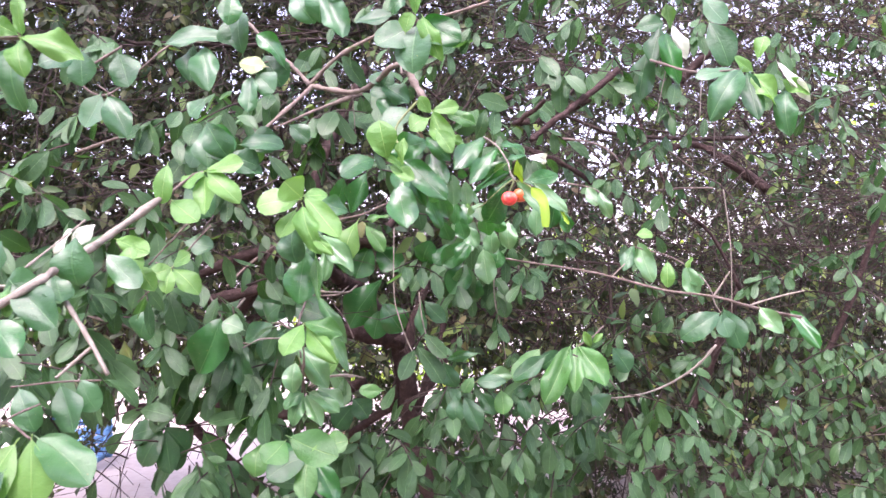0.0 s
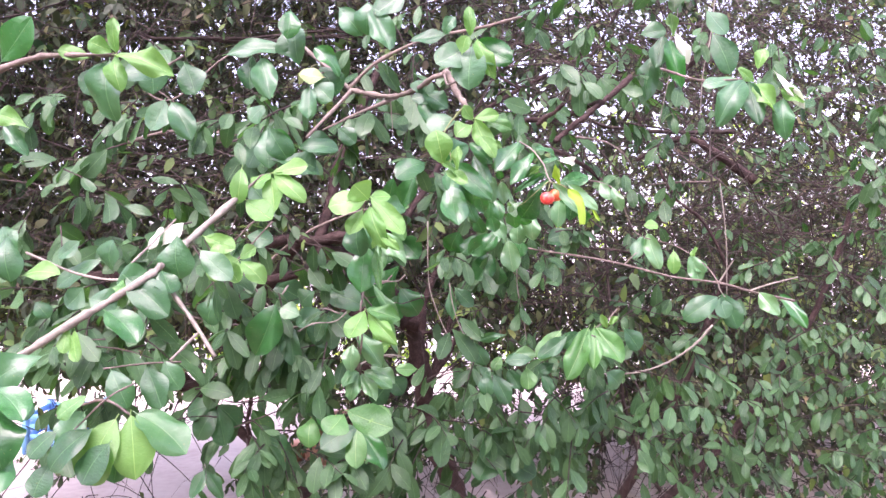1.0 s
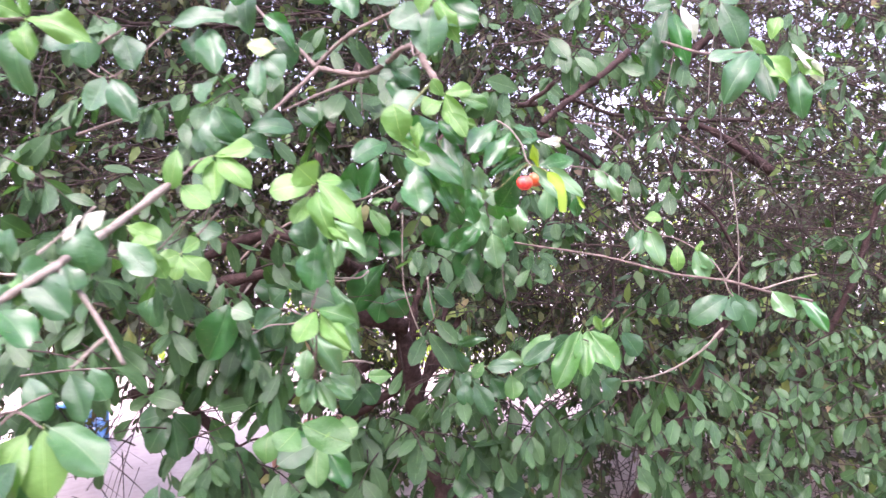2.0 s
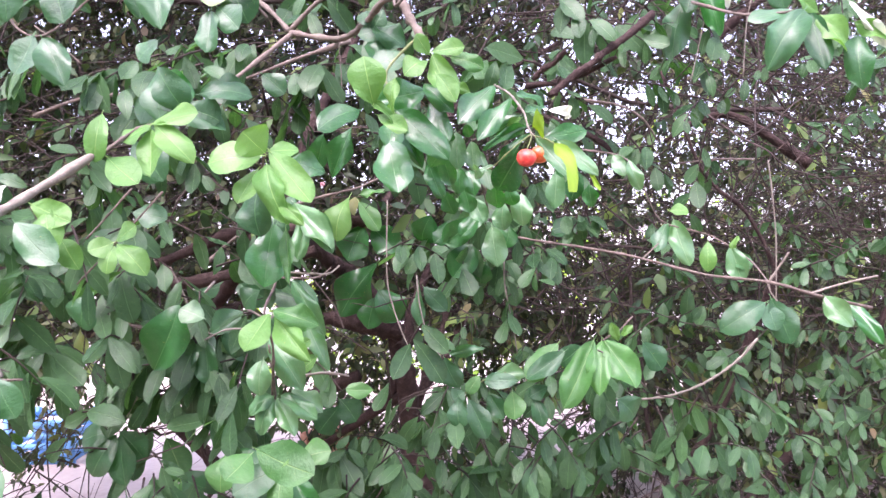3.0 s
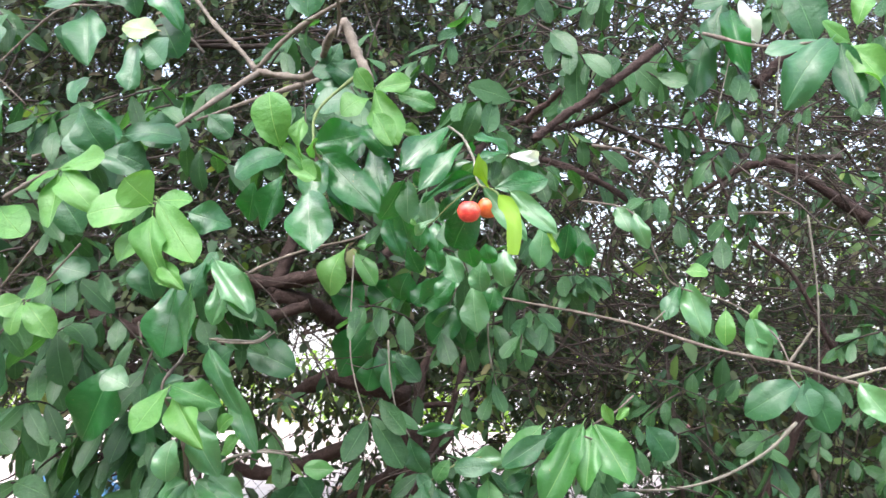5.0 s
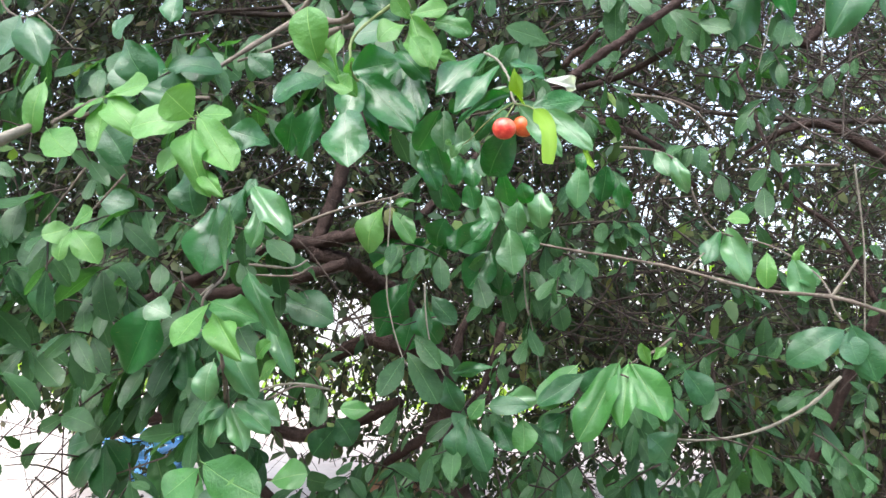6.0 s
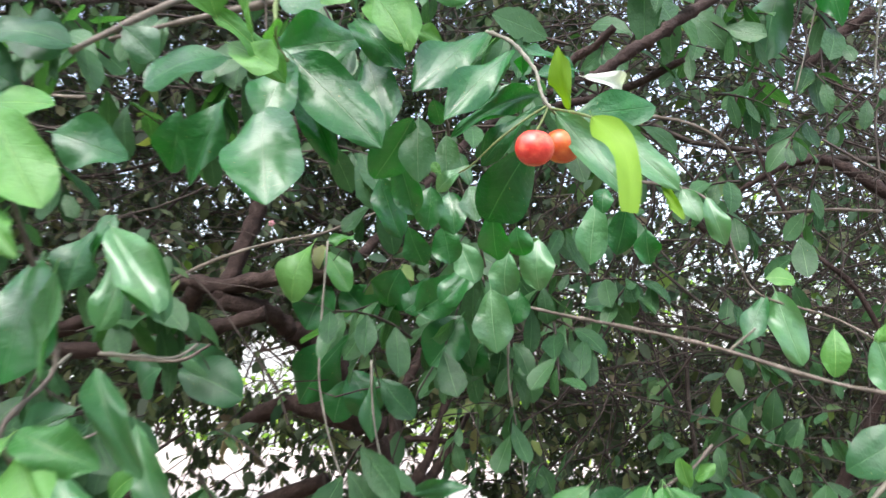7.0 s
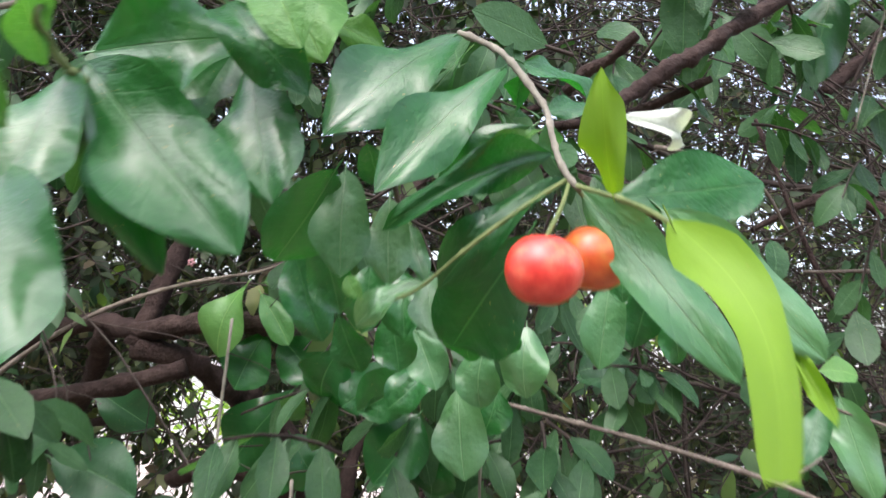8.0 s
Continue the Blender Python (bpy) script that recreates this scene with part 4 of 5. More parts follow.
# the curved bare branch and the hanging threads
s = twig('pale', [(0.4902, 1.56, 1.2482), (0.4484, 1.55, 1.2084), (0.3807, 1.52, 1.1754), (0.3078, 1.48, 1.1646), (0.233, 1.45, 1.168)], 0.0026, 0.0013)
s = twig('pale', [(-0.0767, 1.306, 1.458), (-0.0766, 1.3, 1.3567), (-0.0656, 1.285, 1.3141), (-0.0485, 1.275, 1.2725), (-0.0358, 1.27, 1.2564)], 0.0009, 0.0007)
s = twig('pale', [(-0.0422, 1.351, 1.3557), (-0.0364, 1.34, 1.3124), (-0.0232, 1.325, 1.2724), (-0.0059, 1.32, 1.2444)], 0.0012, 0.0008)
leaf(s, (-0.0392, 1.35, 1.3436), (-0.0369, 1.345, 1.2836), 0.0173, 'me', 0)
leaf(s, (-0.032, 1.35, 1.34), (0.0001, 1.345, 1.3065), 0.0259, 'mo', 0)
s = twig('pale', [(0.0796, 1.36, 1.3936), (0.0815, 1.38, 1.3385), (0.0925, 1.4, 1.2852), (0.0992, 1.41, 1.2392)], 0.0012, 0.0008)
# the forked branches that carry the stub
s = twig('sprig', [(-0.2104, 1.31, 1.6894), (-0.1716, 1.3, 1.6788), (-0.1281, 1.27, 1.6688), (-0.0881, 1.2, 1.6646), (-0.0592, 1.14, 1.6685), (-0.0386, 1.118, 1.669)], 0.0036, 0.0044)
s = twig('sprig', [(-0.2123, 1.31, 1.6913), (-0.1622, 1.3, 1.7329), (-0.0763, 1.27, 1.7644), (0.0061, 1.22, 1.7645), (0.078, 1.18, 1.7708)], 0.0034, 0.002)
s = twig('sprig', [(-0.2104, 1.31, 1.6885), (-0.2407, 1.32, 1.7222), (-0.2839, 1.34, 1.7617), (-0.3318, 1.37, 1.8155)], 0.0034, 0.0026)
s = twig('sprig', [(-0.2086, 1.31, 1.6875), (-0.2321, 1.26, 1.6444), (-0.2671, 1.21, 1.5916)], 0.0035, 0.0022)
s = twig('sprig', [(-0.1262, 1.3, 1.6731), (-0.1897, 1.26, 1.6391), (-0.2419, 1.22, 1.6055)], 0.0032, 0.0014)
s = twig('sprig', [(-0.4404, 1.4500, 1.3664), (-0.3160, 1.2800, 1.2807), (-0.2568, 1.2500, 1.3123), (-0.2145, 1.2000, 1.3079)], .0018, .0012)
leaf(s, (-0.2535, 1.2400, 1.3119), (-0.2899, 1.2253, 1.2863), 0.0341, 'me', 0)
leaf(s, (-0.2303, 1.2200, 1.3023), (-0.2621, 1.2116, 1.2572), 0.0387, 'me', 0)
leaf(s, (-0.3080, 1.2500, 1.2762), (-0.2983, 1.2390, 1.2174), 0.0346, 'me', 0)
leaf(s, (-0.3168, 1.2500, 1.2693), (-0.3434, 1.2422, 1.2273), 0.0373, 'me', 0)
leaf(s, (-0.3333, 1.2700, 1.2816), (-0.2995, 1.2651, 1.2551), 0.0314, 'me', 0)
leaf(s, (-0.2601, 1.2400, 1.2931), (-0.2433, 1.2316, 1.2478), 0.0329, 'me', 0)
s = twig('pale', [(-0.3157, 1.0000, 1.4827), (-0.3534, 0.9200, 1.4243), (-0.3658, 0.8360, 1.3861), (-0.4101, 0.8200, 1.3538), (-0.4382, 0.8000, 1.3349), (-0.4825, 0.7800, 1.3028), (-0.5180, 0.7600, 1.2883)], .0040, .0042)
s = twig('pale', [(-0.3500, 0.8400, 1.3678), (-0.3182, 0.8300, 1.3289), (-0.2914, 0.8200, 1.2922)], .0026, .0020)
s = twig('pale', [(-0.3116, 0.8300, 1.3187), (-0.3251, 0.8200, 1.3041), (-0.3375, 0.8100, 1.2899)], .0018, .0014)
s = twig('pale', [(-0.5199, 0.8500, 1.4098), (-0.4600, 0.8500, 1.3847), (-0.4052, 0.8400, 1.3774), (-0.3658, 0.8360, 1.3861)], .0014, .0016)
leaf(s, (-0.3475, 0.8600, 1.4268), (-0.3444, 0.8507, 1.3754), 0.0374, 'mo', 0)
leaf(s, (-0.3340, 0.9000, 1.4101), (-0.2941, 0.8935, 1.3743), 0.0297, 'mo', 0)
leaf(s, (-0.3252, 0.9300, 1.4237), (-0.3098, 0.9137, 1.3889), 0.0222, 'yo', 0)
leaf(s, (-0.3612, 0.8400, 1.3732), (-0.4105, 0.8300, 1.3780), 0.0365, 'mo', 0)
leaf(s, (-0.3949, 0.8300, 1.3807), (-0.3401, 0.8123, 1.3385), 0.0384, 'mo', 0)
leaf(s, (-0.4092, 0.8100, 1.3441), (-0.3632, 0.7858, 1.3120), 0.0349, 'go', 0)
leaf(s, (-0.4186, 0.8500, 1.3869), (-0.4167, 0.8400, 1.4238), 0.0306, 'mo', 0)
leaf(s, (-0.4315, 0.8200, 1.3574), (-0.4003, 0.8182, 1.3475), 0.0309, 'mo', 0)
leaf(s, (-0.4385, 0.8000, 1.3241), (-0.4272, 0.7841, 1.2920), 0.0191, 'yo', 0)
leaf(s, (-0.4457, 0.8000, 1.3261), (-0.4453, 0.7854, 1.3011), 0.0144, 'yo', 0)
leaf(s, (-0.5184, 0.8400, 1.3834), (-0.4707, 0.8300, 1.3876), 0.0227, 'yo', 0)
leaf(s, (-0.5362, 0.8400, 1.4280), (-0.5255, 0.8207, 1.3770), 0.0326, 'mo', 0)
leaf(s, (-0.5296, 0.8500, 1.4024), (-0.5510, 0.8500, 1.4412), 0.0320, 'mo', 0)
leaf(s, (-0.4571, 0.7700, 1.3007), (-0.5094, 0.7447, 1.2721), 0.0355, 'mo', 0)
leaf(s, (-0.4950, 0.7800, 1.2679), (-0.4701, 0.7555, 1.2366), 0.0302, 'go', 0)
leaf(s, (-0.5125, 0.7600, 1.2779), (-0.5083, 0.7412, 1.2309), 0.0397, 'mo', 0)
leaf(s, (-0.4471, 0.8800, 1.3998), (-0.4978, 0.8743, 1.3683), 0.0264, 'mo', 0)
leaf(s, (-0.3915, 0.9300, 1.4184), (-0.3690, 0.9400, 1.4461), 0.0183, 'pe', 10)
leaf(s, (-0.4054, 0.9200, 1.4118), (-0.3924, 0.9300, 1.4428), 0.0125, 'pe', 20)
s = twig('sprig', [(-0.6408, 0.9600, 1.6403), (-0.5633, 0.9500, 1.6613), (-0.5042, 0.9300, 1.6584), (-0.4457, 0.9230, 1.6553)], .0042, .0018)
leaf(s, (-0.4445, 0.9200, 1.6545), (-0.3672, 0.9062, 1.6322), 0.0316, 'ye', 0)
leaf(s, (-0.4459, 0.9200, 1.6532), (-0.4320, 0.8969, 1.6066), 0.0226, 'yo', 0)
leaf(s, (-0.4492, 0.9200, 1.6581), (-0.4774, 0.9100, 1.6719), 0.0220, 'yo', 0)
leaf(s, (-0.4444, 0.9200, 1.6580), (-0.4447, 0.9150, 1.7000), 0.0193, 'ye', 0)
leaf(s, (-0.4592, 0.9350, 1.6516), (-0.4545, 0.9260, 1.5714), 0.0462, 'me', 0)
leaf(s, (-0.4684, 0.9400, 1.6496), (-0.5009, 0.9386, 1.6126), 0.0367, 'mo', 0)
leaf(s, (-0.4879, 0.9400, 1.6571), (-0.5235, 0.9300, 1.6645), 0.0211, 'yo', 0)
leaf(s, (-0.5891, 0.9200, 1.6495), (-0.5389, 0.9000, 1.6976), 0.0411, 'go', 0)
leaf(s, (-0.5761, 0.9500, 1.5725), (-0.6217, 0.9500, 1.5949), 0.0243, 'yo', 0)
leaf(s, (-0.6043, 0.9500, 1.5767), (-0.5709, 0.9426, 1.5344), 0.0213, 'me', 0)
leaf(s, (-0.4624, 0.9800, 1.6407), (-0.4254, 0.9900, 1.6532), 0.0444, 'mo', 0)
s = twig('sprig', [(-0.4442, 1.1500, 1.7127), (-0.5053, 1.1500, 1.6711), (-0.4630, 1.1500, 1.6443), (-0.3755, 1.1500, 1.7111), (-0.3131, 1.1400, 1.7115)], .0016, .0012)
leaf(s, (-0.4240, 1.1000, 1.6872), (-0.4061, 1.0918, 1.6399), 0.0427, 'mo', 0)
leaf(s, (-0.4597, 1.1400, 1.6380), (-0.4254, 1.1296, 1.5786), 0.0391, 'me', 0)
leaf(s, (-0.4698, 1.1400, 1.6425), (-0.4899, 1.1317, 1.5948), 0.0443, 'mo', 0)
leaf(s, (-0.3157, 1.1200, 1.6980), (-0.2975, 1.0986, 1.6321), 0.0383, 'me', 0)
leaf(s, (-0.3322, 1.1300, 1.7051), (-0.3354, 1.1209, 1.6525), 0.0337, 'me', 0)
leaf(s, (-0.3674, 1.1200, 1.7050), (-0.2835, 1.1200, 1.7115), 0.0336, 'mo', 0)
leaf(s, (-0.4658, 1.0800, 1.6874), (-0.4635, 1.0816, 1.6391), 0.0446, 'mo', 0)
leaf(s, (-0.3107, 1.1200, 1.6266), (-0.3354, 1.1163, 1.6055), 0.0369, 'mo', 0)
leaf(s, (-0.3063, 1.1150, 1.5904), (-0.3012, 1.1045, 1.5308), 0.0383, 'me', 0)
leaf(s, (-0.2927, 1.1100, 1.5893), (-0.2641, 1.0937, 1.5484), 0.0297, 'ge', 0)
leaf(s, (-0.2535, 1.1200, 1.5648), (-0.2098, 1.1200, 1.5688), 0.0386, 'mo', 0)
leaf(s, (-0.2670, 1.1000, 1.5435), (-0.2299, 1.0976, 1.5300), 0.0346, 'mo', 0)
leaf(s, (-0.3096, 1.1500, 1.5934), (-0.3454, 1.1503, 1.5383), 0.0517, 'mo', 0)
s = twig('sprig', [(-0.1844, 1.1200, 1.6488), (-0.1995, 1.1100, 1.6637), (-0.2180, 1.0950, 1.6690), (-0.2297, 1.0900, 1.6599)], .0016, .0012)
leaf(s, (-0.2151, 1.0850, 1.6601), (-0.2506, 1.0800, 1.6663), 0.0292, 'bo', 0)
leaf(s, (-0.2291, 1.0850, 1.6507), (-0.2025, 1.0753, 1.6238), 0.0340, 'mo', 0)
leaf(s, (-0.2357, 1.0850, 1.6468), (-0.2379, 1.0715, 1.5981), 0.0291, 'me', 0)
leaf(s, (-0.1929, 1.0900, 1.6607), (-0.2270, 1.0800, 1.7062), 0.0277, 'ge', 15)
leaf(s, (-0.2226, 1.1000, 1.6785), (-0.1980, 1.0925, 1.6352), 0.0411, 'mo', 0)
leaf(s, (-0.2589, 1.1200, 1.6883), (-0.2640, 1.1100, 1.7484), 0.0384, 'mo', 0)
leaf(s, (-0.2829, 1.1200, 1.7350), (-0.2659, 1.1139, 1.6995), 0.0419, 'mo', 0)
leaf(s, (-0.2659, 1.1000, 1.7620), (-0.2678, 1.0834, 1.7178), 0.0311, 'go', 0)
s = twig('sprig', [(-0.1387, 1.2800, 1.6831), (-0.1358, 1.2800, 1.6476), (-0.1330, 1.2800, 1.6044)], .0010, .0006)
s = twig('sprig', [(-0.0036, 0.9500, 1.6735), (-0.0122, 1.0200, 1.6470), (-0.0341, 1.0800, 1.6451), (-0.0413, 1.1150, 1.6679)], .0012, .0016)
leaf(s, (-0.0077, 0.9440, 1.6634), (-0.0475, 0.9309, 1.6398), 0.0395, 'mo', 0)
leaf(s, (-0.0006, 0.9440, 1.6633), (-0.0087, 0.9250, 1.6054), 0.0464, 'mo', 0)
leaf(s, (0.0049, 0.9400, 1.6670), (0.0472, 0.9187, 1.6375), 0.0364, 'ge', 10)
leaf(s, (0.0050, 0.9400, 1.6706), (0.0261, 0.9208, 1.6176), 0.0210, 'ye', 10)
leaf(s, (-0.0038, 0.9450, 1.6757), (-0.0052, 0.9400, 1.7168), 0.0156, 'ye', 0)
leaf(s, (-0.0141, 0.9350, 1.6520), (-0.0081, 0.9300, 1.6737), 0.0196, 'yo', 0)
leaf(s, (-0.0344, 1.0000, 1.6955), (-0.0833, 0.9988, 1.6888), 0.0255, 'mo', 0)
leaf(s, (-0.0225, 1.0000, 1.7178), (-0.0382, 0.9960, 1.6945), 0.0195, 'me', 0)
leaf(s, (-0.1502, 1.1500, 1.7793), (-0.1230, 1.1281, 1.7100), 0.0393, 'me', 0)
leaf(s, (-0.1595, 1.1600, 1.7913), (-0.1599, 1.1511, 1.7393), 0.0398, 'mo', 0)
leaf(s, (-0.2031, 1.1600, 1.7836), (-0.1669, 1.1525, 1.7398), 0.0381, 'mo', 0)
leaf(s, (-0.0978, 1.1500, 1.8083), (-0.1499, 1.1432, 1.7686), 0.0430, 'mo', 0)
leaf(s, (-0.0764, 1.1900, 1.6565), (-0.0633, 1.1705, 1.6022), 0.0265, 'me', 0)
leaf(s, (-0.0764, 1.1900, 1.6565), (-0.0353, 1.1758, 1.6323), 0.0319, 'me', 0)
leaf(s, (-0.0809, 1.1900, 1.6566), (-0.0866, 1.1900, 1.6790), 0.0249, 'mo', 0)
s = twig('sprig', [(0.3270, 1.3080, 1.7158), (0.3852, 1.2780, 1.6880), (0.4475, 1.2410, 1.6802)], .0022, .0016)
leaf(s, (0.4381, 1.2230, 1.6745), (0.3837, 1.1898, 1.5988), 0.0441, 'me', 0)
leaf(s, (0.4508, 1.2380, 1.6757), (0.4588, 1.2148, 1.6003), 0.0303, 'me', 0)
leaf(s, (0.4555, 1.2380, 1.6728), (0.4914, 1.2127, 1.6139), 0.0289, 'ye', 0)
leaf(s, (0.5019, 1.2280, 1.6443), (0.4966, 1.2060, 1.5760), 0.0330, 'me', 0)
leaf(s, (0.4602, 1.2380, 1.6755), (0.4314, 1.2280, 1.6963), 0.0204, 'yo', 0)
leaf(s, (0.4918, 1.2280, 1.6856), (0.5367, 1.2180, 1.6231), 0.0158, 'pe', 15)
leaf(s, (0.4977, 1.2280, 1.6603), (0.5321, 1.2136, 1.6352), 0.0201, 'ye', 10)
leaf(s, (0.4449, 1.2580, 1.6822), (0.3821, 1.2565, 1.6738), 0.0296, 'mo', 0)
leaf(s, (0.4741, 1.2580, 1.7006), (0.4846, 1.2580, 1.7385), 0.0222, 'ye', 0)
leaf(s, (0.4269, 1.3380, 1.7814), (0.4525, 1.3251, 1.7070), 0.0431, 'mo', 0)
leaf(s, (0.4328, 1.3880, 1.8374), (0.4655, 1.3803, 1.7925), 0.0406, 'mo', 0)
s = twig('pale', [(0.4124, 1.5000, 1.9164), (0.4079, 1.5000, 1.8267), (0.3936, 1.5000, 1.7484), (0.3720, 1.5000, 1.6513)], .0009, .0006)
s = twig('pale', [(0.4852, 1.5000, 1.9036), (0.4753, 1.5000, 1.8252), (0.4588, 1.5000, 1.7470), (0.4521, 1.5000, 1.6607)], .0012, .0009)
leaf(s, (0.3952, 1.5000, 1.8158), (0.4049, 1.4521, 1.7176), 0.0353, 'ge', 0)
leaf(s, (0.4068, 1.5000, 1.8290), (0.4313, 1.4900, 1.7654), 0.0245, 'pe', 0)
leaf(s, (0.3878, 1.5200, 1.8305), (0.3694, 1.5086, 1.7645), 0.0384, 'me', 0)
leaf(s, (0.3966, 1.5000, 1.8696), (0.4020, 1.4919, 1.8223), 0.0223, 'ye', 0)
leaf(s, (0.3723, 1.5500, 1.7976), (0.3516, 1.5334, 1.7021), 0.0483, 'me', 0)
leaf(s, (0.3502, 1.5500, 1.8421), (0.4027, 1.5500, 1.8525), 0.0393, 'mo', 0)
s = twig('sprig', [(0.2732, 1.3500, 1.2010), (0.2349, 1.3100, 1.2421), (0.1978, 1.2700, 1.2621)], .0012, .0010)
leaf(s, (0.2266, 1.3000, 1.1949), (0.2516, 1.3052, 1.1690), 0.0390, 'mo', 0)
leaf(s, (0.6032, 1.5000, 1.3135), (0.6343, 1.4525, 1.2510), 0.0286, 'ge', 0)
leaf(s, (-0.1515, 1.3500, 1.1816), (-0.1268, 1.3444, 1.1517), 0.0362, 'mo', 0)
leaf(s, (-0.1001, 1.3300, 1.1985), (-0.1373, 1.3200, 1.2010), 0.0238, 'no', 0)
leaf(s, (-0.1517, 1.3500, 1.1715), (-0.1823, 1.3429, 1.1334), 0.0362, 'mo', 0)
leaf(s, (-0.1883, 1.2000, 1.1268), (-0.2435, 1.1747, 1.0990), 0.0420, 'mo', 0)
leaf(s, (-0.1883, 1.2000, 1.1268), (-0.1866, 1.1689, 1.0684), 0.0355, 'no', 0)
leaf(s, (-0.1795, 1.2000, 1.1176), (-0.1427, 1.1663, 1.0680), 0.0354, 'ge', 0)
leaf(s, (-0.1765, 1.2200, 1.1309), (-0.1351, 1.2200, 1.1435), 0.0365, 'no', 0)
leaf(s, (-0.2082, 1.2500, 1.0876), (-0.2408, 1.2401, 1.0354), 0.0400, 'mo', 0)
leaf(s, (-0.4500, 1.3000, 1.1393), (-0.4788, 1.2801, 1.0870), 0.0444, 'mo', 0)
leaf(s, (-0.4452, 1.3000, 1.1392), (-0.4261, 1.2782, 1.0766), 0.0424, 'mo', 0)
leaf(s, (-0.4547, 1.3000, 1.1443), (-0.5026, 1.2976, 1.1315), 0.0427, 'mo', 0)
leaf(s, (-0.4450, 1.3000, 1.1441), (-0.4054, 1.2928, 1.1059), 0.0388, 'mo', 0)
leaf(s, (-0.3643, 1.3000, 1.0789), (-0.3875, 1.2724, 1.0391), 0.0423, 'no', 0)
leaf(s, (-0.3594, 1.3000, 1.0788), (-0.3304, 1.2705, 1.0287), 0.0423, 'no', 0)
leaf(s, (-0.3593, 1.3000, 1.0836), (-0.3233, 1.2877, 1.0714), 0.0348, 'mo', 0)
leaf(s, (0.0205, 1.4000, 1.0747), (0.0611, 1.3942, 1.0438), 0.0480, 'no', 0)
leaf(s, (0.0300, 1.4000, 1.0326), (0.0064, 1.3718, 0.9894), 0.0518, 'mo', 0)
leaf(s, (0.0611, 1.4000, 1.0214), (0.1119, 1.3941, 0.9904), 0.0480, 'mo', 0)
s = twig('limb', [(0.1385, 1.2620, 1.5865), (0.1545, 1.2700, 1.5999), (0.1733, 1.2750, 1.6167), (0.1897, 1.2800, 1.6274), (0.2108, 1.2900, 1.6463), (0.2392, 1.3000, 1.6687), (0.2792, 1.3200, 1.7052)], .0046, .0052)
s = twig('limb', [(0.1229, 1.3800, 1.6344), (0.1348, 1.3700, 1.6455), (0.1503, 1.3600, 1.6528), (0.1666, 1.3500, 1.6672)], .0042, .0036)
s = twig('limb', [(0.5407, 2.0000, 1.8505), (0.5959, 2.0000, 1.9070), (0.6596, 2.0000, 1.9553)], .010, .009)
s = twig('limb', [(-0.1207, 1.9500, 1.0142), (-0.1309, 1.9200, 1.1379), (-0.1648, 1.9000, 1.2559), (-0.2266, 1.8500, 1.3377), (-0.2618, 1.8000, 1.3715)], .023, .016)
s = twig('limb', [(-0.1297, 1.9000, 1.2219), (-0.2110, 1.9000, 1.2378), (-0.3033, 1.9500, 1.2492), (-0.4005, 2.0000, 1.2062)], .019, .014)
s = twig('limb', [(-0.3576, 1.7500, 1.4130), (-0.3243, 1.7800, 1.5422), (-0.3086, 1.8000, 1.6310), (-0.2654, 1.8500, 1.7511), (-0.2187, 1.9000, 1.8784)], .014, .009)
s = twig('limb', [(-0.1611, 1.7000, 1.4548), (-0.2462, 1.7200, 1.4497), (-0.3578, 1.7500, 1.4340), (-0.4599, 1.8000, 1.4343), (-0.7063, 1.9000, 1.3526), (-0.9315, 2.0000, 1.2849)], .012, .013)
s = twig('limb', [(-0.2618, 1.8000, 1.3715), (-0.2964, 1.7600, 1.4033), (-0.3576, 1.7500, 1.4130)], .013, .013)
s = twig('limb', [(-0.4065, 1.7700, 1.4340), (-0.4930, 1.9000, 1.3438), (-0.6265, 2.0000, 1.2397), (-0.8814, 2.1000, 1.2400)], .014, .012)
s = twig('limb', [(-0.1611, 1.7000, 1.4548), (-0.1118, 1.8000, 1.5459), (0.0123, 2.0000, 1.7505), (0.2153, 2.1000, 1.8884)], .008, .006)
s = twig('limb', [(-0.1203, 1.9400, 1.0639), (-0.0538, 2.0000, 1.1508), (-0.0074, 2.0500, 1.2450)], .010, .007)
s = twig('limb', [(-0.1324, 1.9400, 1.0873), (-0.2246, 2.0000, 1.0247), (-0.3710, 2.1000, 0.9210)], .012, .008)
s = twig('limb', [(-0.8482, 2.2000, 1.2184), (-0.6646, 2.2000, 1.2421), (-0.5386, 2.2000, 1.2787)], .012, .010)
s = twig('limb', [(-0.3720, 1.7000, 1.2299), (-0.4645, 1.6000, 1.1460), (-0.5123, 1.5000, 1.1295)], .0022, .0018)
s = twig('limb', [(0.1266, 1.7000, 1.6971), (0.1935, 1.6000, 1.6846), (0.2659, 1.5500, 1.7087)], .006, .004)
s = twig('limb', [(-0.0500, 1.9500, -0.0600), (-0.0750, 1.9650, 0.2500), (-0.0300, 1.9600, 0.5200), (-0.0464, 1.9500, 0.7782), (-0.1017, 1.9500, 0.9195), (-0.1207, 1.9500, 1.0142)], .033, .024)
s = twig('pale', [(-0.4354, 1.3000, 1.1646), (-0.3888, 1.3000, 1.2483), (-0.3534, 1.3100, 1.3055), (-0.3318, 1.3500, 1.3475)], .0012, .0016)
s = twig('sprig', [(-0.6329, 1.3800, 1.3223), (-0.5394, 1.4000, 1.2929), (-0.4758, 1.4200, 1.2759), (-0.4095, 1.4600, 1.2594)], .0020, .0022)
s = twig('sprig', [(-0.4048, 1.1200, 1.3509), (-0.3531, 1.1000, 1.3926), (-0.2958, 1.1000, 1.4530)], .0009, .0012)
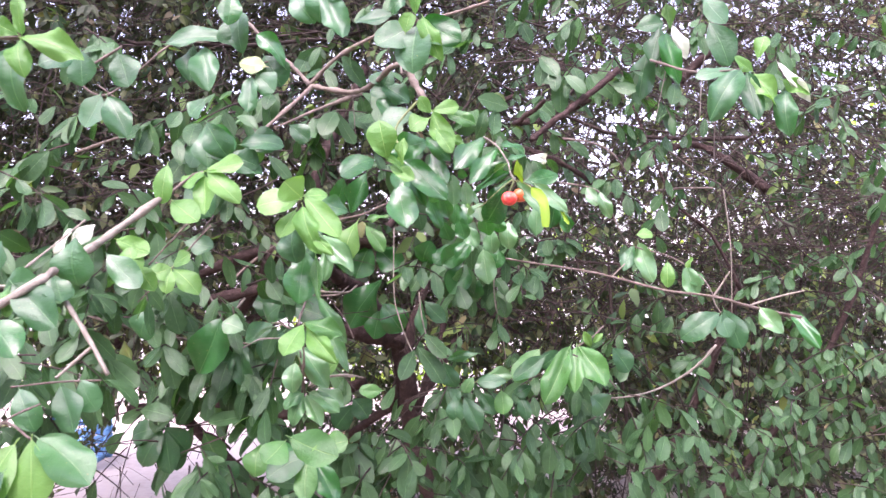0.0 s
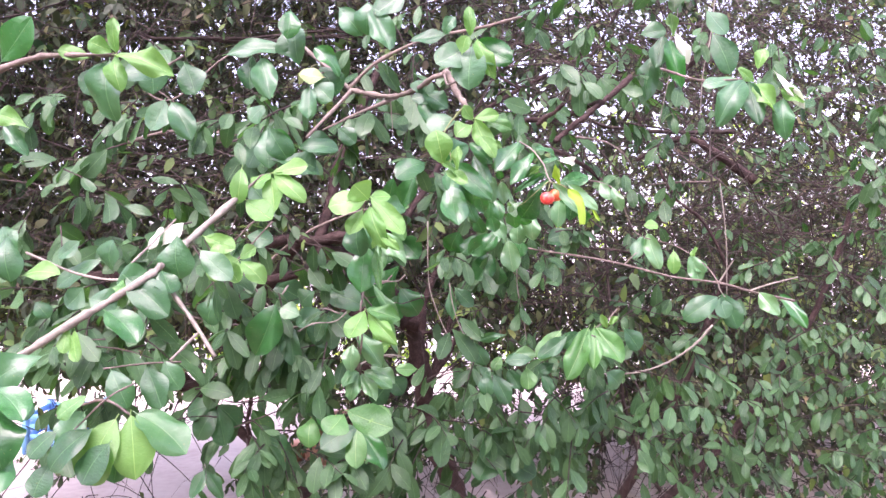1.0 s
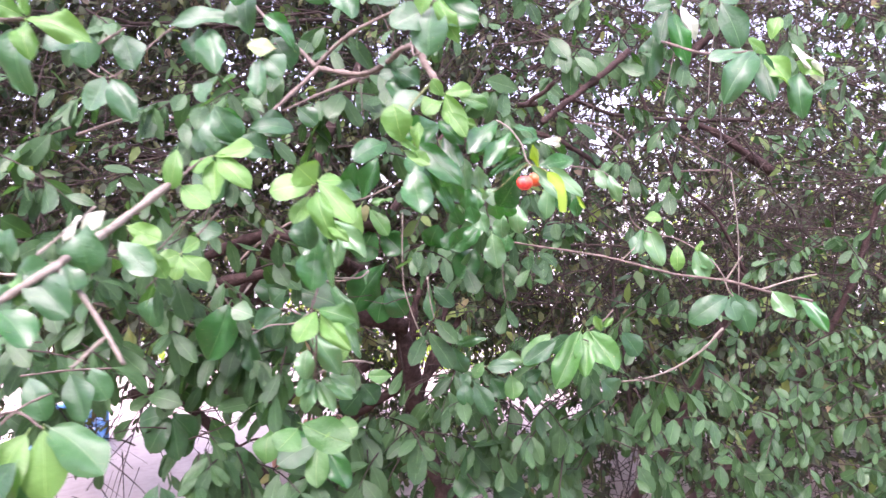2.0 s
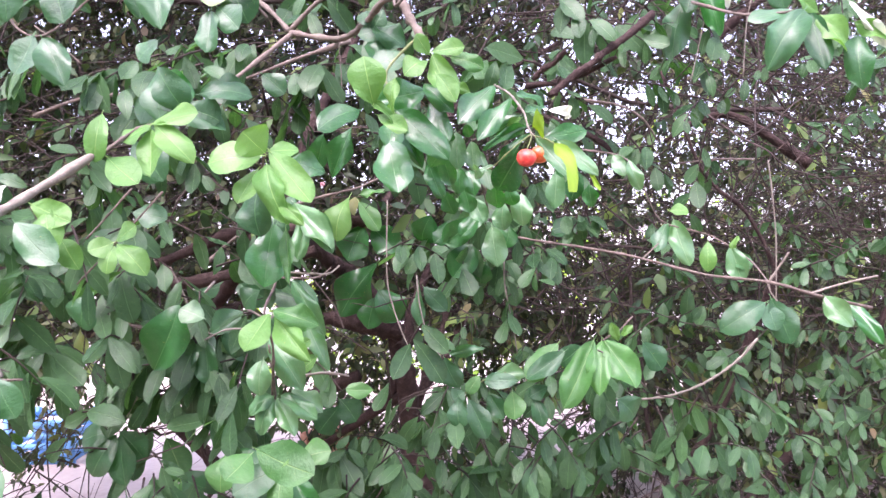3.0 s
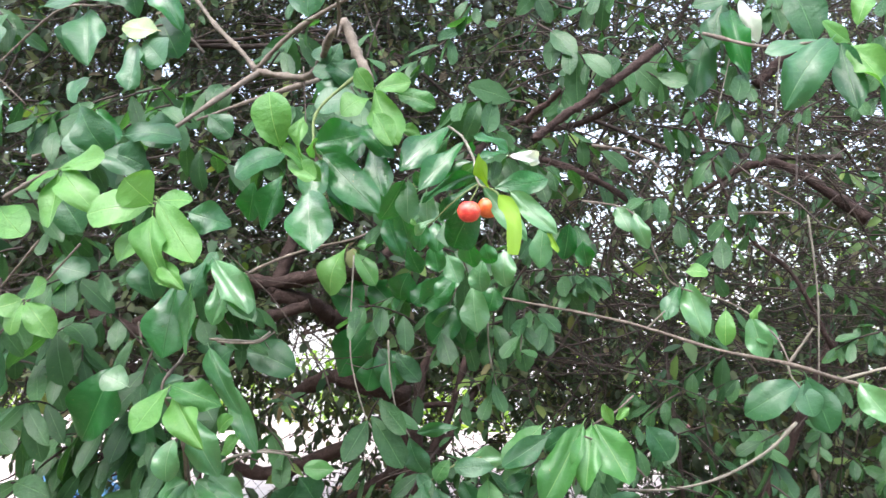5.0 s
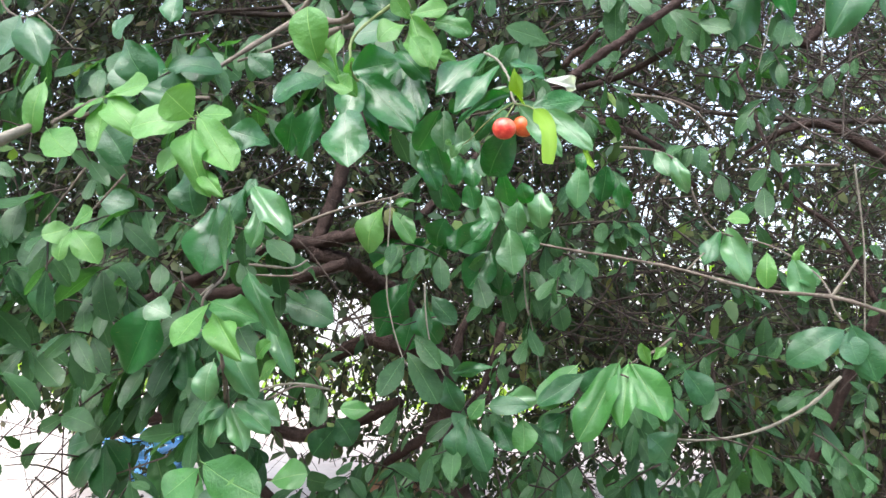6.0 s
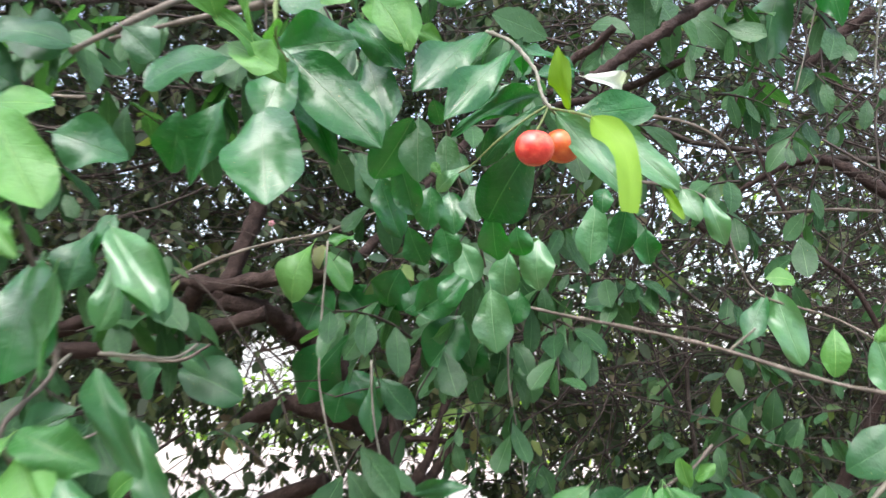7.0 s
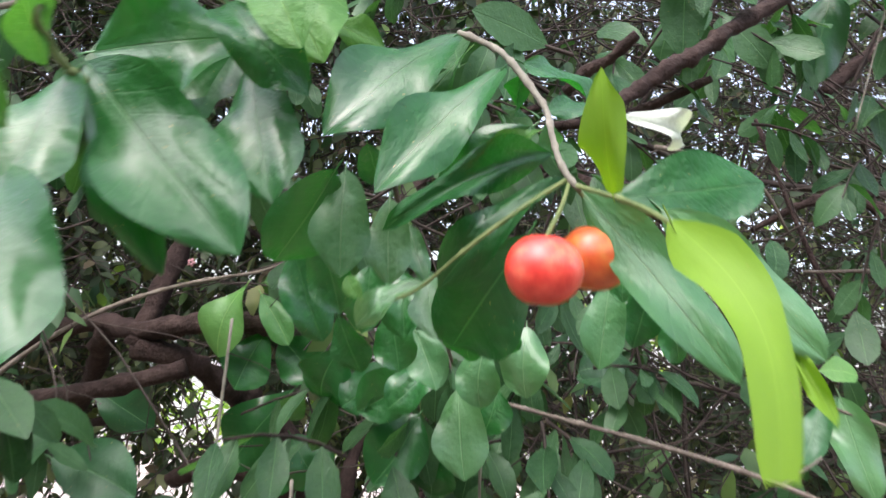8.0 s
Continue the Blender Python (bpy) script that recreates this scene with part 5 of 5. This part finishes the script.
s = twig('sprig', [(-0.5070, 1.2000, 1.6724), (-0.4770, 1.2000, 1.6498), (-0.4456, 1.2000, 1.6227)], .0010, .0008)
s = twig('sprig', [(-0.4822, 1.3000, 1.0821), (-0.3712, 1.2800, 1.1235), (-0.2653, 1.2600, 1.1659)], .0014, .0010)
s = twig('sprig', [(-0.7595, 1.6000, 1.6389), (-0.6164, 1.5500, 1.6616), (-0.4388, 1.5000, 1.6426)], .0030, .0024)
s = twig('sprig', [(-0.1957, 1.2400, 1.2166), (-0.1651, 1.2500, 1.2318), (-0.1363, 1.2700, 1.2286)], .0012, .0010)
s = twig('sprig', [(-0.1861, 1.1800, 1.3566), (-0.1439, 1.1800, 1.3569), (-0.1304, 1.2000, 1.3680)], .0012, .0009)
leaf(s, (-0.5868, 1.4500, 1.2707), (-0.5742, 1.4500, 1.2136), 0.0168, 'be', 0)
s = twig('limb', [(-0.8481, 2.0000, 1.0463), (-0.7294, 2.0000, 1.0581), (-0.6014, 2.0200, 1.0542), (-0.4483, 2.0000, 1.0360), (-0.2339, 1.9500, 1.1270)], .012, .015)
s = twig('limb', [(-0.5714, 1.9000, 1.1146), (-0.5510, 1.8800, 1.0474), (-0.5663, 1.9000, 0.9733), (-0.5505, 1.9200, 0.8970), (-0.5613, 1.9000, 0.8321), (-0.5520, 1.9000, 0.7472)], .0045, .006)
s = twig('limb', [(-0.5494, 1.9000, 0.9729), (-0.5937, 1.8800, 1.0136), (-0.6434, 1.8600, 1.0095)], .0035, .002)
s = twig('limb', [(-0.5533, 1.9000, 0.9306), (-0.4973, 1.8800, 0.9622), (-0.4443, 1.8600, 0.9684)], .0035, .002)
s = twig('limb', [(-0.1129, 1.9500, 1.0369), (-0.0893, 1.9700, 1.1204), (-0.0660, 2.0000, 1.1750), (-0.0403, 2.0500, 1.2905)], .010, .007)
s = twig('limb', [(-0.1778, 1.9500, 1.0530), (-0.1318, 1.9700, 1.1801), (-0.1233, 2.0000, 1.2656), (-0.0842, 2.0500, 1.3678)], .012, .008)
s = twig('limb', [(-0.1242, 1.9700, 1.1945), (-0.0730, 2.0000, 1.1960), (-0.0049, 2.0500, 1.1798)], .006, .005)
s = twig('pale', [(-0.4032, 0.8600, 1.3939), (-0.3877, 0.9000, 1.4250), (-0.3755, 0.9300, 1.4494)], .0012, .0010)
s = twig('sprig', [(-0.5001, 0.7200, 1.2848), (-0.4900, 0.7400, 1.2726), (-0.4769, 0.7450, 1.2348)], .0018, .0012)
leaf(s, (-0.4923, 0.7420, 1.2722), (-0.4501, 0.7219, 1.2440), 0.0343, 'go', 0)
leaf(s, (-0.4932, 0.7400, 1.2531), (-0.4605, 0.7053, 1.2013), 0.0503, 'ge', 0)
leaf(s, (-0.4938, 0.7300, 1.2223), (-0.4659, 0.7024, 1.1759), 0.0434, 'ge', 0)
s = twig('sprig', [(-0.4383, 0.9500, 1.2414), (-0.4615, 0.9200, 1.2268), (-0.5060, 0.9100, 1.1822)], .0014, .0010)
leaf(s, (-0.4751, 0.9100, 1.1916), (-0.5248, 0.8916, 1.1473), 0.0448, 'mo', 0)
leaf(s, (-0.4488, 0.9000, 1.1765), (-0.4739, 0.8816, 1.1324), 0.0510, 'mo', 0)
leaf(s, (-0.5244, 0.9200, 1.1870), (-0.5513, 0.9044, 1.1577), 0.0343, 'mo', 0)
leaf(s, (-0.5322, 0.9200, 1.1458), (-0.5450, 0.9032, 1.1104), 0.0384, 'mo', 0)
leaf(s, (-0.4810, 0.9100, 1.2327), (-0.5146, 0.8957, 1.2096), 0.0245, 'no', 0)
s = twig('sprig', [(-0.4039, 1.0200, 1.2584), (-0.4497, 1.0000, 1.2589), (-0.4935, 0.9800, 1.2557)], .0014, .0010)
leaf(s, (-0.4826, 0.9800, 1.2533), (-0.4535, 0.9613, 1.2066), 0.0350, 'mo', 0)
leaf(s, (-0.4438, 1.0000, 1.2550), (-0.4171, 0.9800, 1.2016), 0.0387, 'mo', 0)
leaf(s, (-0.4233, 1.0100, 1.2604), (-0.3992, 1.0031, 1.2233), 0.0333, 'mo', 0)
s = twig('sprig', [(-0.3310, 0.9500, 1.4169), (-0.3354, 0.9400, 1.4100), (-0.3391, 0.9300, 1.4241)], .0010, .0008)
leaf(s, (-0.3391, 0.9300, 1.4276), (-0.2978, 0.9172, 1.4119), 0.0250, 'yo', 0)
leaf(s, (-0.3334, 0.9400, 1.4043), (-0.3227, 0.9239, 1.3709), 0.0224, 'yo', 0)
leaf(s, (-0.3222, 0.9500, 1.3968), (-0.2992, 0.9351, 1.3698), 0.0227, 'yo', 0)
leaf(s, (-0.4670, 0.8700, 1.4227), (-0.4932, 0.8666, 1.4038), 0.0222, 'mo', 0)
leaf(s, (-0.3994, 0.8350, 1.3794), (-0.4020, 0.8240, 1.3465), 0.0213, 'no', 0)
leaf(s, (-0.3577, 0.8400, 1.3870), (-0.3400, 0.8249, 1.3635), 0.0276, 'go', 0)
leaf(s, (-0.5156, 0.8600, 1.3515), (-0.4977, 0.8568, 1.3339), 0.0194, 'mo', 0)
leaf(s, (-0.4586, 0.8600, 1.3681), (-0.4778, 0.8559, 1.3457), 0.0297, 'mo', 0)
leaf(s, (-0.3180, 1.2000, 1.3230), (-0.3513, 1.2000, 1.2422), 0.0557, 'de', 0)
leaf(s, (-0.4700, 1.3000, 1.0313), (-0.4903, 1.2815, 0.9866), 0.0290, 'mo', 0)
leaf(s, (-0.4662, 1.3000, 1.0282), (-0.4331, 1.2817, 0.9850), 0.0290, 'mo', 0)
s = twig('limb', [(0.4319, 1.9700, 1.6337), (0.4961, 1.9500, 1.6719), (0.5537, 1.9500, 1.6855), (0.6061, 1.9300, 1.6564), (0.7079, 1.9000, 1.5688)], .0045, .011)
s = twig('limb', [(0.1047, 1.7000, 1.6566), (0.1878, 1.6600, 1.6208), (0.2557, 1.6200, 1.5746), (0.3069, 1.6200, 1.5166)], .006, .004)
s = twig('sprig', [(0.2077, 1.5000, 1.6286), (0.2600, 1.5000, 1.6197), (0.2972, 1.5000, 1.5987), (0.3265, 1.5200, 1.5651)], .0022, .0012)
s = twig('pale', [(0.5061, 1.5500, 1.5367), (0.5200, 1.5600, 1.4243), (0.5201, 1.5600, 1.3034)], .0012, .0010)
s = twig('sprig', [(0.5002, 1.6000, 1.5445), (0.4413, 1.6000, 1.5452), (0.3768, 1.6200, 1.5415)], .0020, .0016)
s = twig('limb', [(0.6132, 1.8000, 1.3407), (0.5499, 1.8000, 1.4657), (0.4690, 1.8000, 1.5469), (0.3969, 1.8500, 1.7618)], .004, .003)
s = twig('sprig', [(-0.3690, 1.3500, 1.1514), (-0.4277, 1.3400, 1.1398), (-0.4815, 1.3300, 1.1619)], .0014, .0010)
leaf(s, (-0.4745, 1.3300, 1.1604), (-0.4702, 1.3094, 1.1046), 0.0378, 'no', 0)
leaf(s, (-0.4272, 1.3300, 1.1379), (-0.4299, 1.3078, 1.0738), 0.0404, 'mo', 0)
leaf(s, (-0.3934, 1.3300, 1.1290), (-0.3588, 1.3094, 1.0733), 0.0378, 'no', 0)
leaf(s, (-0.2656, 1.2200, 1.1371), (-0.2682, 1.1921, 1.0957), 0.0352, 'no', 0)
leaf(s, (-0.2585, 1.2200, 1.1360), (-0.2006, 1.2014, 1.1182), 0.0343, 'go', 0)
s = twig('limb', [(-0.9458, 1.7500, 1.3471), (-0.7207, 1.7200, 1.3697), (-0.5563, 1.7000, 1.3323), (-0.3806, 1.6800, 1.3618), (-0.2689, 1.7000, 1.3962)], .013, .010)
s = twig('pale', [(-0.2067, 1.2200, 1.3088), (-0.2229, 1.2000, 1.2955), (-0.2529, 1.1800, 1.2944), (-0.2759, 1.1700, 1.2832)], .0013, .0010)
s = twig('limb', [(-0.0300, 1.9700, -0.0600), (0.1000, 1.9800, 0.3000), (0.3000, 2.0000, 0.6200), (0.5200, 1.9800, 1.0000), (0.6600, 1.9500, 1.3500)], .021, .009)
s = twig('limb', [(-0.0600, 1.9800, -0.0600), (-0.1600, 2.0500, 0.2800), (-0.4200, 2.1500, 0.6600), (-0.8000, 2.1200, 1.0500), (-1.0500, 2.0000, 1.4000)], .021, .010)
s = twig('limb', [(0.3000, 2.0000, 0.6200), (0.6200, 2.1000, 0.8000), (0.9500, 2.1500, 1.2000), (1.1500, 2.2000, 1.7000)], .012, .007)
fruit((0.0997, 1.03, 1.4762), 0.0096, RED, (0.1059, 1.044, 1.501), "glossy ripe red fruit")
fruit((0.1136, 1.047, 1.4816), 0.0095, ORANGE, (0.1074, 1.044, 1.4998), "orange-red ripening fruit")

def blossom(stem, centre, size):
    """A small faded pink blossom of five cupped petals."""
    bm = bmesh.new()
    for k in range(5):
        a = 2 * math.pi * k / 5
        made = bmesh.ops.create_uvsphere(bm, u_segments=8, v_segments=5, radius=1.0)["verts"]
        m = Matrix.Rotation(a, 4, "Y") @ Matrix.Translation((0.62 * size, -0.15 * size, 0)) @ Matrix.Rotation(0.5, 4, "Z") @ Matrix.Diagonal((0.5 * size, 0.12 * size, 0.36 * size, 1))
        bmesh.ops.transform(bm, matrix=m, verts=made)
    return part("blossom", bm, BLOSSOM, stem, "faded pink blossom", at=Vector(centre) - ROOT - stem.location)


shrub_twig = s
blossom(shrub_twig, (-0.2351, 1.6058, 1.5107), 0.0045)
blossom(shrub_twig, (0.388, 1.8639, 1.193), 0.004)

# ---- masses of inner leaves and twigs ----
rng = np.random.default_rng(5)


def front(x, z):
    """How far back the shrub's leafy face lies."""
    return np.clip(1.33 + 0.42 * x, 1.05, 1.95) + 0.10 * np.sin(3.1 * x + 1.7 * z) + 0.06 * np.sin(7.3 * z - 2.0 * x)


def low_view_cut(x, y, z):
    """The lower part of the shrub, thinned to fit the camera's sight lines, open to the light beyond."""
    return ((z < 1.35 - 0.18 * y) & (x < -0.08 - 0.15 * y)) | ((z < 1.16) & (y > 1.65) & (x < 0.35))


# openings fitted to the camera's view: where their axis starts (x, z), its slope across and down with depth, half width
# and height per metre, and where they begin
SIGHT_CONES = [
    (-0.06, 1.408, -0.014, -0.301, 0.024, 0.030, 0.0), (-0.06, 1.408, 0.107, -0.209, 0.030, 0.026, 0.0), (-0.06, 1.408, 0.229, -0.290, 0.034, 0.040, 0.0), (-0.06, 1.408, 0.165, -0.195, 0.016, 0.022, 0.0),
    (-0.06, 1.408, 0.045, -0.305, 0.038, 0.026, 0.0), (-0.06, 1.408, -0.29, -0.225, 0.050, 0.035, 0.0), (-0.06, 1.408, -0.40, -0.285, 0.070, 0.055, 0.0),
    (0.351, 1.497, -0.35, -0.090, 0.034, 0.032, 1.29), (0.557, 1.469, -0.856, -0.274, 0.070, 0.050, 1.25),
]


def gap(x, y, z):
    """Openings cut along the camera's sight lines, beside the trunk and between the lower stems, through which the far
    side is seen.
    """
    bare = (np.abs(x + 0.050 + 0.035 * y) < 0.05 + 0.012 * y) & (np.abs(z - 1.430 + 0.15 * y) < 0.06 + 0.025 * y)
    for x0, z0, across, down, wide, tall, start in SIGHT_CONES:
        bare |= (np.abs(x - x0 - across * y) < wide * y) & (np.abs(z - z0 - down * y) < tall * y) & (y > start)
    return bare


def sprays(count, depth0, depth1, leaves, long0, long1, span=(-2.1, 2.3), high=(0.35, 3.1), clump=None):
    """Short leafy shoots in the depth of the shrub, or in one clump of its face: their stems, and the leaves along them."""
    x, z = rng.uniform(*span, count), rng.uniform(*high, count)
    y = front(x, z) + rng.uniform(depth0, depth1, count)
    skirt, low = low_view_cut(x, y, z), (z < 1.16) & (y > 1.65) & (x < 0.35)
    airy = (z > 1.28) & (x > -1.2) & (x < 1.1) & (y < front(x, z) + 0.9)
    hollow = ((np.abs(x + 0.21) < 0.21) & (np.abs(z - 1.30) < 0.17) & (y < 1.9)) | ((np.abs(x - 0.56 - 0.4 * (y - 1.5)) < 0.17) & (np.abs(z - 1.53) < 0.11) & (y < 2.1))
    right = x > 0.15
    share = np.where(skirt, np.where(low & (x > -0.08 - 0.15 * y), 0.45, 0.07), np.where(hollow, 0.03, np.where(airy & ~right, 0.42, np.where(airy & right, 0.40, np.clip((z - 0.3) / 0.5, 0.3, np.where(right, np.where(z > 1.45, 0.44, 0.72), 1.0))))))
    share = share * np.where((z > 1.36) & (x > -1.3) & (x < 1.2) & (y > front(x, z) + 0.6), 0.85, 1.0)
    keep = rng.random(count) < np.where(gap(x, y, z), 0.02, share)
    x, y, z = x[keep], y[keep], z[keep]
    if clump:
        x, y, z = (rng.normal(c, w, count) for c, w in zip(*clump))
    n = len(x)
    o = np.stack([x, y, z], 1)
    d = unit(rng.normal(0, 1, (n, 3)) * [1, 0.7, 0.6] + [0, -0.55, -0.15])
    length = rng.uniform(0.05, 0.13, n) if clump else rng.uniform(0.10, 0.26, n)
    sag = np.stack([np.zeros(n), np.zeros(n), -0.25 * length], 1)
    s = np.linspace(0, 1, 5)
    lines = o[:, None] + d[:, None] * (length[:, None] * s)[:, :, None] + sag[:, None] * (s ** 2)[None, :, None]
    radii = np.linspace(0.0016, 0.0008, 5)[None].repeat(n, 0)
    at = np.repeat(np.arange(n), leaves)
    u = np.tile(np.linspace(0.25, 1.0, leaves), n) + rng.normal(0, 0.04, n * leaves)
    base = o[at] + d[at] * (length[at] * u)[:, None] + sag[at] * (u ** 2)[:, None]
    turn = np.tile(np.arange(leaves) * 2.4, n) + np.repeat(rng.uniform(0, 6.28, n), leaves)
    p = unit(np.cross(d, [0.2, 0.3, 0.93]))
    q = np.cross(d, p)
    radial = p[at] * np.cos(turn)[:, None] + q[at] * np.sin(turn)[:, None]
    way = unit(d[at] * 0.55 + radial * 0.9 + rng.normal(0, 0.22, (n * leaves, 3)) + [0, 0, -1.3 if clump else -1.0])
    face = unit(rng.normal(0, 0.45 if clump else 0.58, (n * leaves, 3)) + [0, -0.66, 0.78 if clump else 0.66])
    size = rng.uniform(long0, long1, n * leaves) * np.where(u > 0.85, 0.75, 1.0)
    middle = base + way * (0.5 * size)[:, None]
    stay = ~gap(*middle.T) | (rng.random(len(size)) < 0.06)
    return lines, radii, base[stay], way[stay], face[stay], size[stay]


SHRUB_LAYERS = [
    ("foliage", 760, 0.06, 0.55, 8, 0.036, 0.070, LOOSE),
    ("foliage", 1900, 0.40, 1.0, 9, 0.030, 0.054, FILL_NEAR),
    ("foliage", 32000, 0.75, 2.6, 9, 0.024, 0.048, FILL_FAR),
]
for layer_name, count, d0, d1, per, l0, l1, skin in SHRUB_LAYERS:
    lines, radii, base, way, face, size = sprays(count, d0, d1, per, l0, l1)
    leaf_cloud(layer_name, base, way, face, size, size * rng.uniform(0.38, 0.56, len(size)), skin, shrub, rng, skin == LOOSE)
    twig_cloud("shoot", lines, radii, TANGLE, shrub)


CLUMPS = [
    ((0.075, 1.42, 1.440), (0.045, 0.03, 0.045), 10, 0.8),
    ((-0.28, 1.32, 1.31), (0.11, 0.05, 0.045), 20, 1.0),
    ((-0.62, 1.32, 1.36), (0.15, 0.07, 0.07), 22, 1.0),
    ((-0.58, 1.26, 1.60), (0.16, 0.06, 0.09), 22, 1.0),
    ((0.15, 1.42, 1.17), (0.13, 0.05, 0.05), 18, 0.78),
    ((-0.10, 1.40, 1.07), (0.10, 0.06, 0.03), 12, 1.0),
    ((-0.36, 1.25, 1.09), (0.05, 0.03, 0.03), 8, 0.9),
    ((0.55, 1.62, 1.36), (0.22, 0.07, 0.12), 12, 0.62),
    ((0.28, 1.52, 1.75), (0.20, 0.07, 0.10), 24, 0.78),
    ((0.98, 1.62, 1.62), (0.12, 0.08, 0.14), 26, 0.80),
    ((0.80, 1.74, 1.12), (0.25, 0.08, 0.14), 52, 0.60),
    ((0.45, 1.68, 1.04), (0.18, 0.06, 0.08), 22, 0.62),
    ((-0.42, 1.30, 1.17), (0.12, 0.05, 0.025), 8, 0.95),
    ((-0.62, 1.36, 1.11), (0.10, 0.05, 0.04), 14, 0.95),
    ((0.95, 1.75, 1.70), (0.20, 0.08, 0.16), 26, 0.66),
    ((-0.58, 1.22, 1.28), (0.11, 0.05, 0.03), 16, 1.0),
    ((-0.20, 1.38, 1.70), (0.16, 0.06, 0.07), 16, 1.0),
    ((0.00, 1.46, 1.03), (0.14, 0.06, 0.05), 30, 0.85),
    ((0.22, 1.52, 1.03), (0.12, 0.06, 0.06), 24, 0.80),
    ((0.02, 1.62, 1.12), (0.10, 0.05, 0.05), 12, 0.80),
]
for centre, spread, count, scale in CLUMPS:
    lines, radii, base, way, face, size = sprays(round(count / scale), 0, 0, 7, 0.040 * scale, 0.070 * scale, clump=(centre, spread))
    leaf_cloud("foliage", base, way, face, size, size * rng.uniform(0.38, 0.56, len(size)), LOOSE, shrub, rng, True)
    twig_cloud("shoot", lines, radii, TANGLE, shrub)


def tangle(count, d0, d1, r0, r1, long0, long1, skin=TANGLE, span=(-2.1, 2.3), high=(0.45, 2.7)):
    """Bare, crossing twigs inside the shrub."""
    x, z = rng.uniform(*span, count), rng.uniform(*high, count)
    y = front(x, z) + rng.uniform(d0, d1, count)
    keep = ~(low_view_cut(x, y, z - 0.05) | gap(x, y, z)) | (rng.random(count) < 0.12)
    x, y, z = x[keep], y[keep], z[keep]
    count = len(x)
    o = np.stack([x, y, z], 1)
    d = unit(rng.normal(0, 1, (count, 3)) * [1.0, 0.25, 0.6])
    length = rng.uniform(long0, long1, count)
    s = np.linspace(0, 1, 7)
    bend = unit(rng.normal(0, 1, (count, 3))) * (length * rng.uniform(0.05, 0.25, count))[:, None]
    lines = o[:, None] + d[:, None] * (length[:, None] * s)[:, :, None] + bend[:, None] * np.sin(np.pi * s)[None, :, None]
    lines += rng.normal(0, 0.004, lines.shape)
    radii = rng.uniform(r0, r1, count)[:, None] * np.linspace(1.0, 0.5, 7)[None]
    return twig_cloud("bare_twig", lines, radii, skin, shrub)


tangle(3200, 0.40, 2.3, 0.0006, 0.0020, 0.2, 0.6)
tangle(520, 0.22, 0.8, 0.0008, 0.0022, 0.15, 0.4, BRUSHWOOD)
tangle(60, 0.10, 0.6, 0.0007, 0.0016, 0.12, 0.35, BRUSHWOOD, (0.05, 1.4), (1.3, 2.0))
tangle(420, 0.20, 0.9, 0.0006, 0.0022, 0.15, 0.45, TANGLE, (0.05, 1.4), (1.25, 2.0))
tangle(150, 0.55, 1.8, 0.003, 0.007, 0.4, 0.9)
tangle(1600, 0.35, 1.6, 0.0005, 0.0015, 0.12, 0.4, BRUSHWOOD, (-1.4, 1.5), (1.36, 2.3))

# ---- far greenery beyond the garden ----
far = tagged(new("hedge"), "bright yellow-green hedge far behind the shrub", "hedge")
far.location = (0, 7.0, 0)
n_far = 7000
fx = rng.uniform(-6, 6, n_far)
fz = rng.uniform(0.0, 1.0, n_far) ** 1.1 * (1.25 + 0.35 * np.sin(1.3 * fx) + 0.3 * np.sin(3.7 * fx + 1) + 2.0 / (1 + np.exp(-2.5 * (fx - 1.2))))
fbase = np.stack([fx, rng.uniform(6.6, 7.6, n_far), fz], 1)
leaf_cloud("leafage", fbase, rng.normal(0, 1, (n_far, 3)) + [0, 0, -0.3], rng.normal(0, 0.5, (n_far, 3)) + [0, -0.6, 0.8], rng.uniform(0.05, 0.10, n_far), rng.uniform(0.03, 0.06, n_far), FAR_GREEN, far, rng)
stem_n = 160
sx = rng.uniform(-6, 6, stem_n)
stem = np.stack([np.stack([sx + rng.normal(0, 0.25, stem_n) * k, np.full(stem_n, 7.1), np.full(stem_n, 0.0) + 0.55 * k], 1) for k in range(4)], 1)
twig_cloud("stem", stem, np.full((stem_n, 4), 0.012), BARK, far)
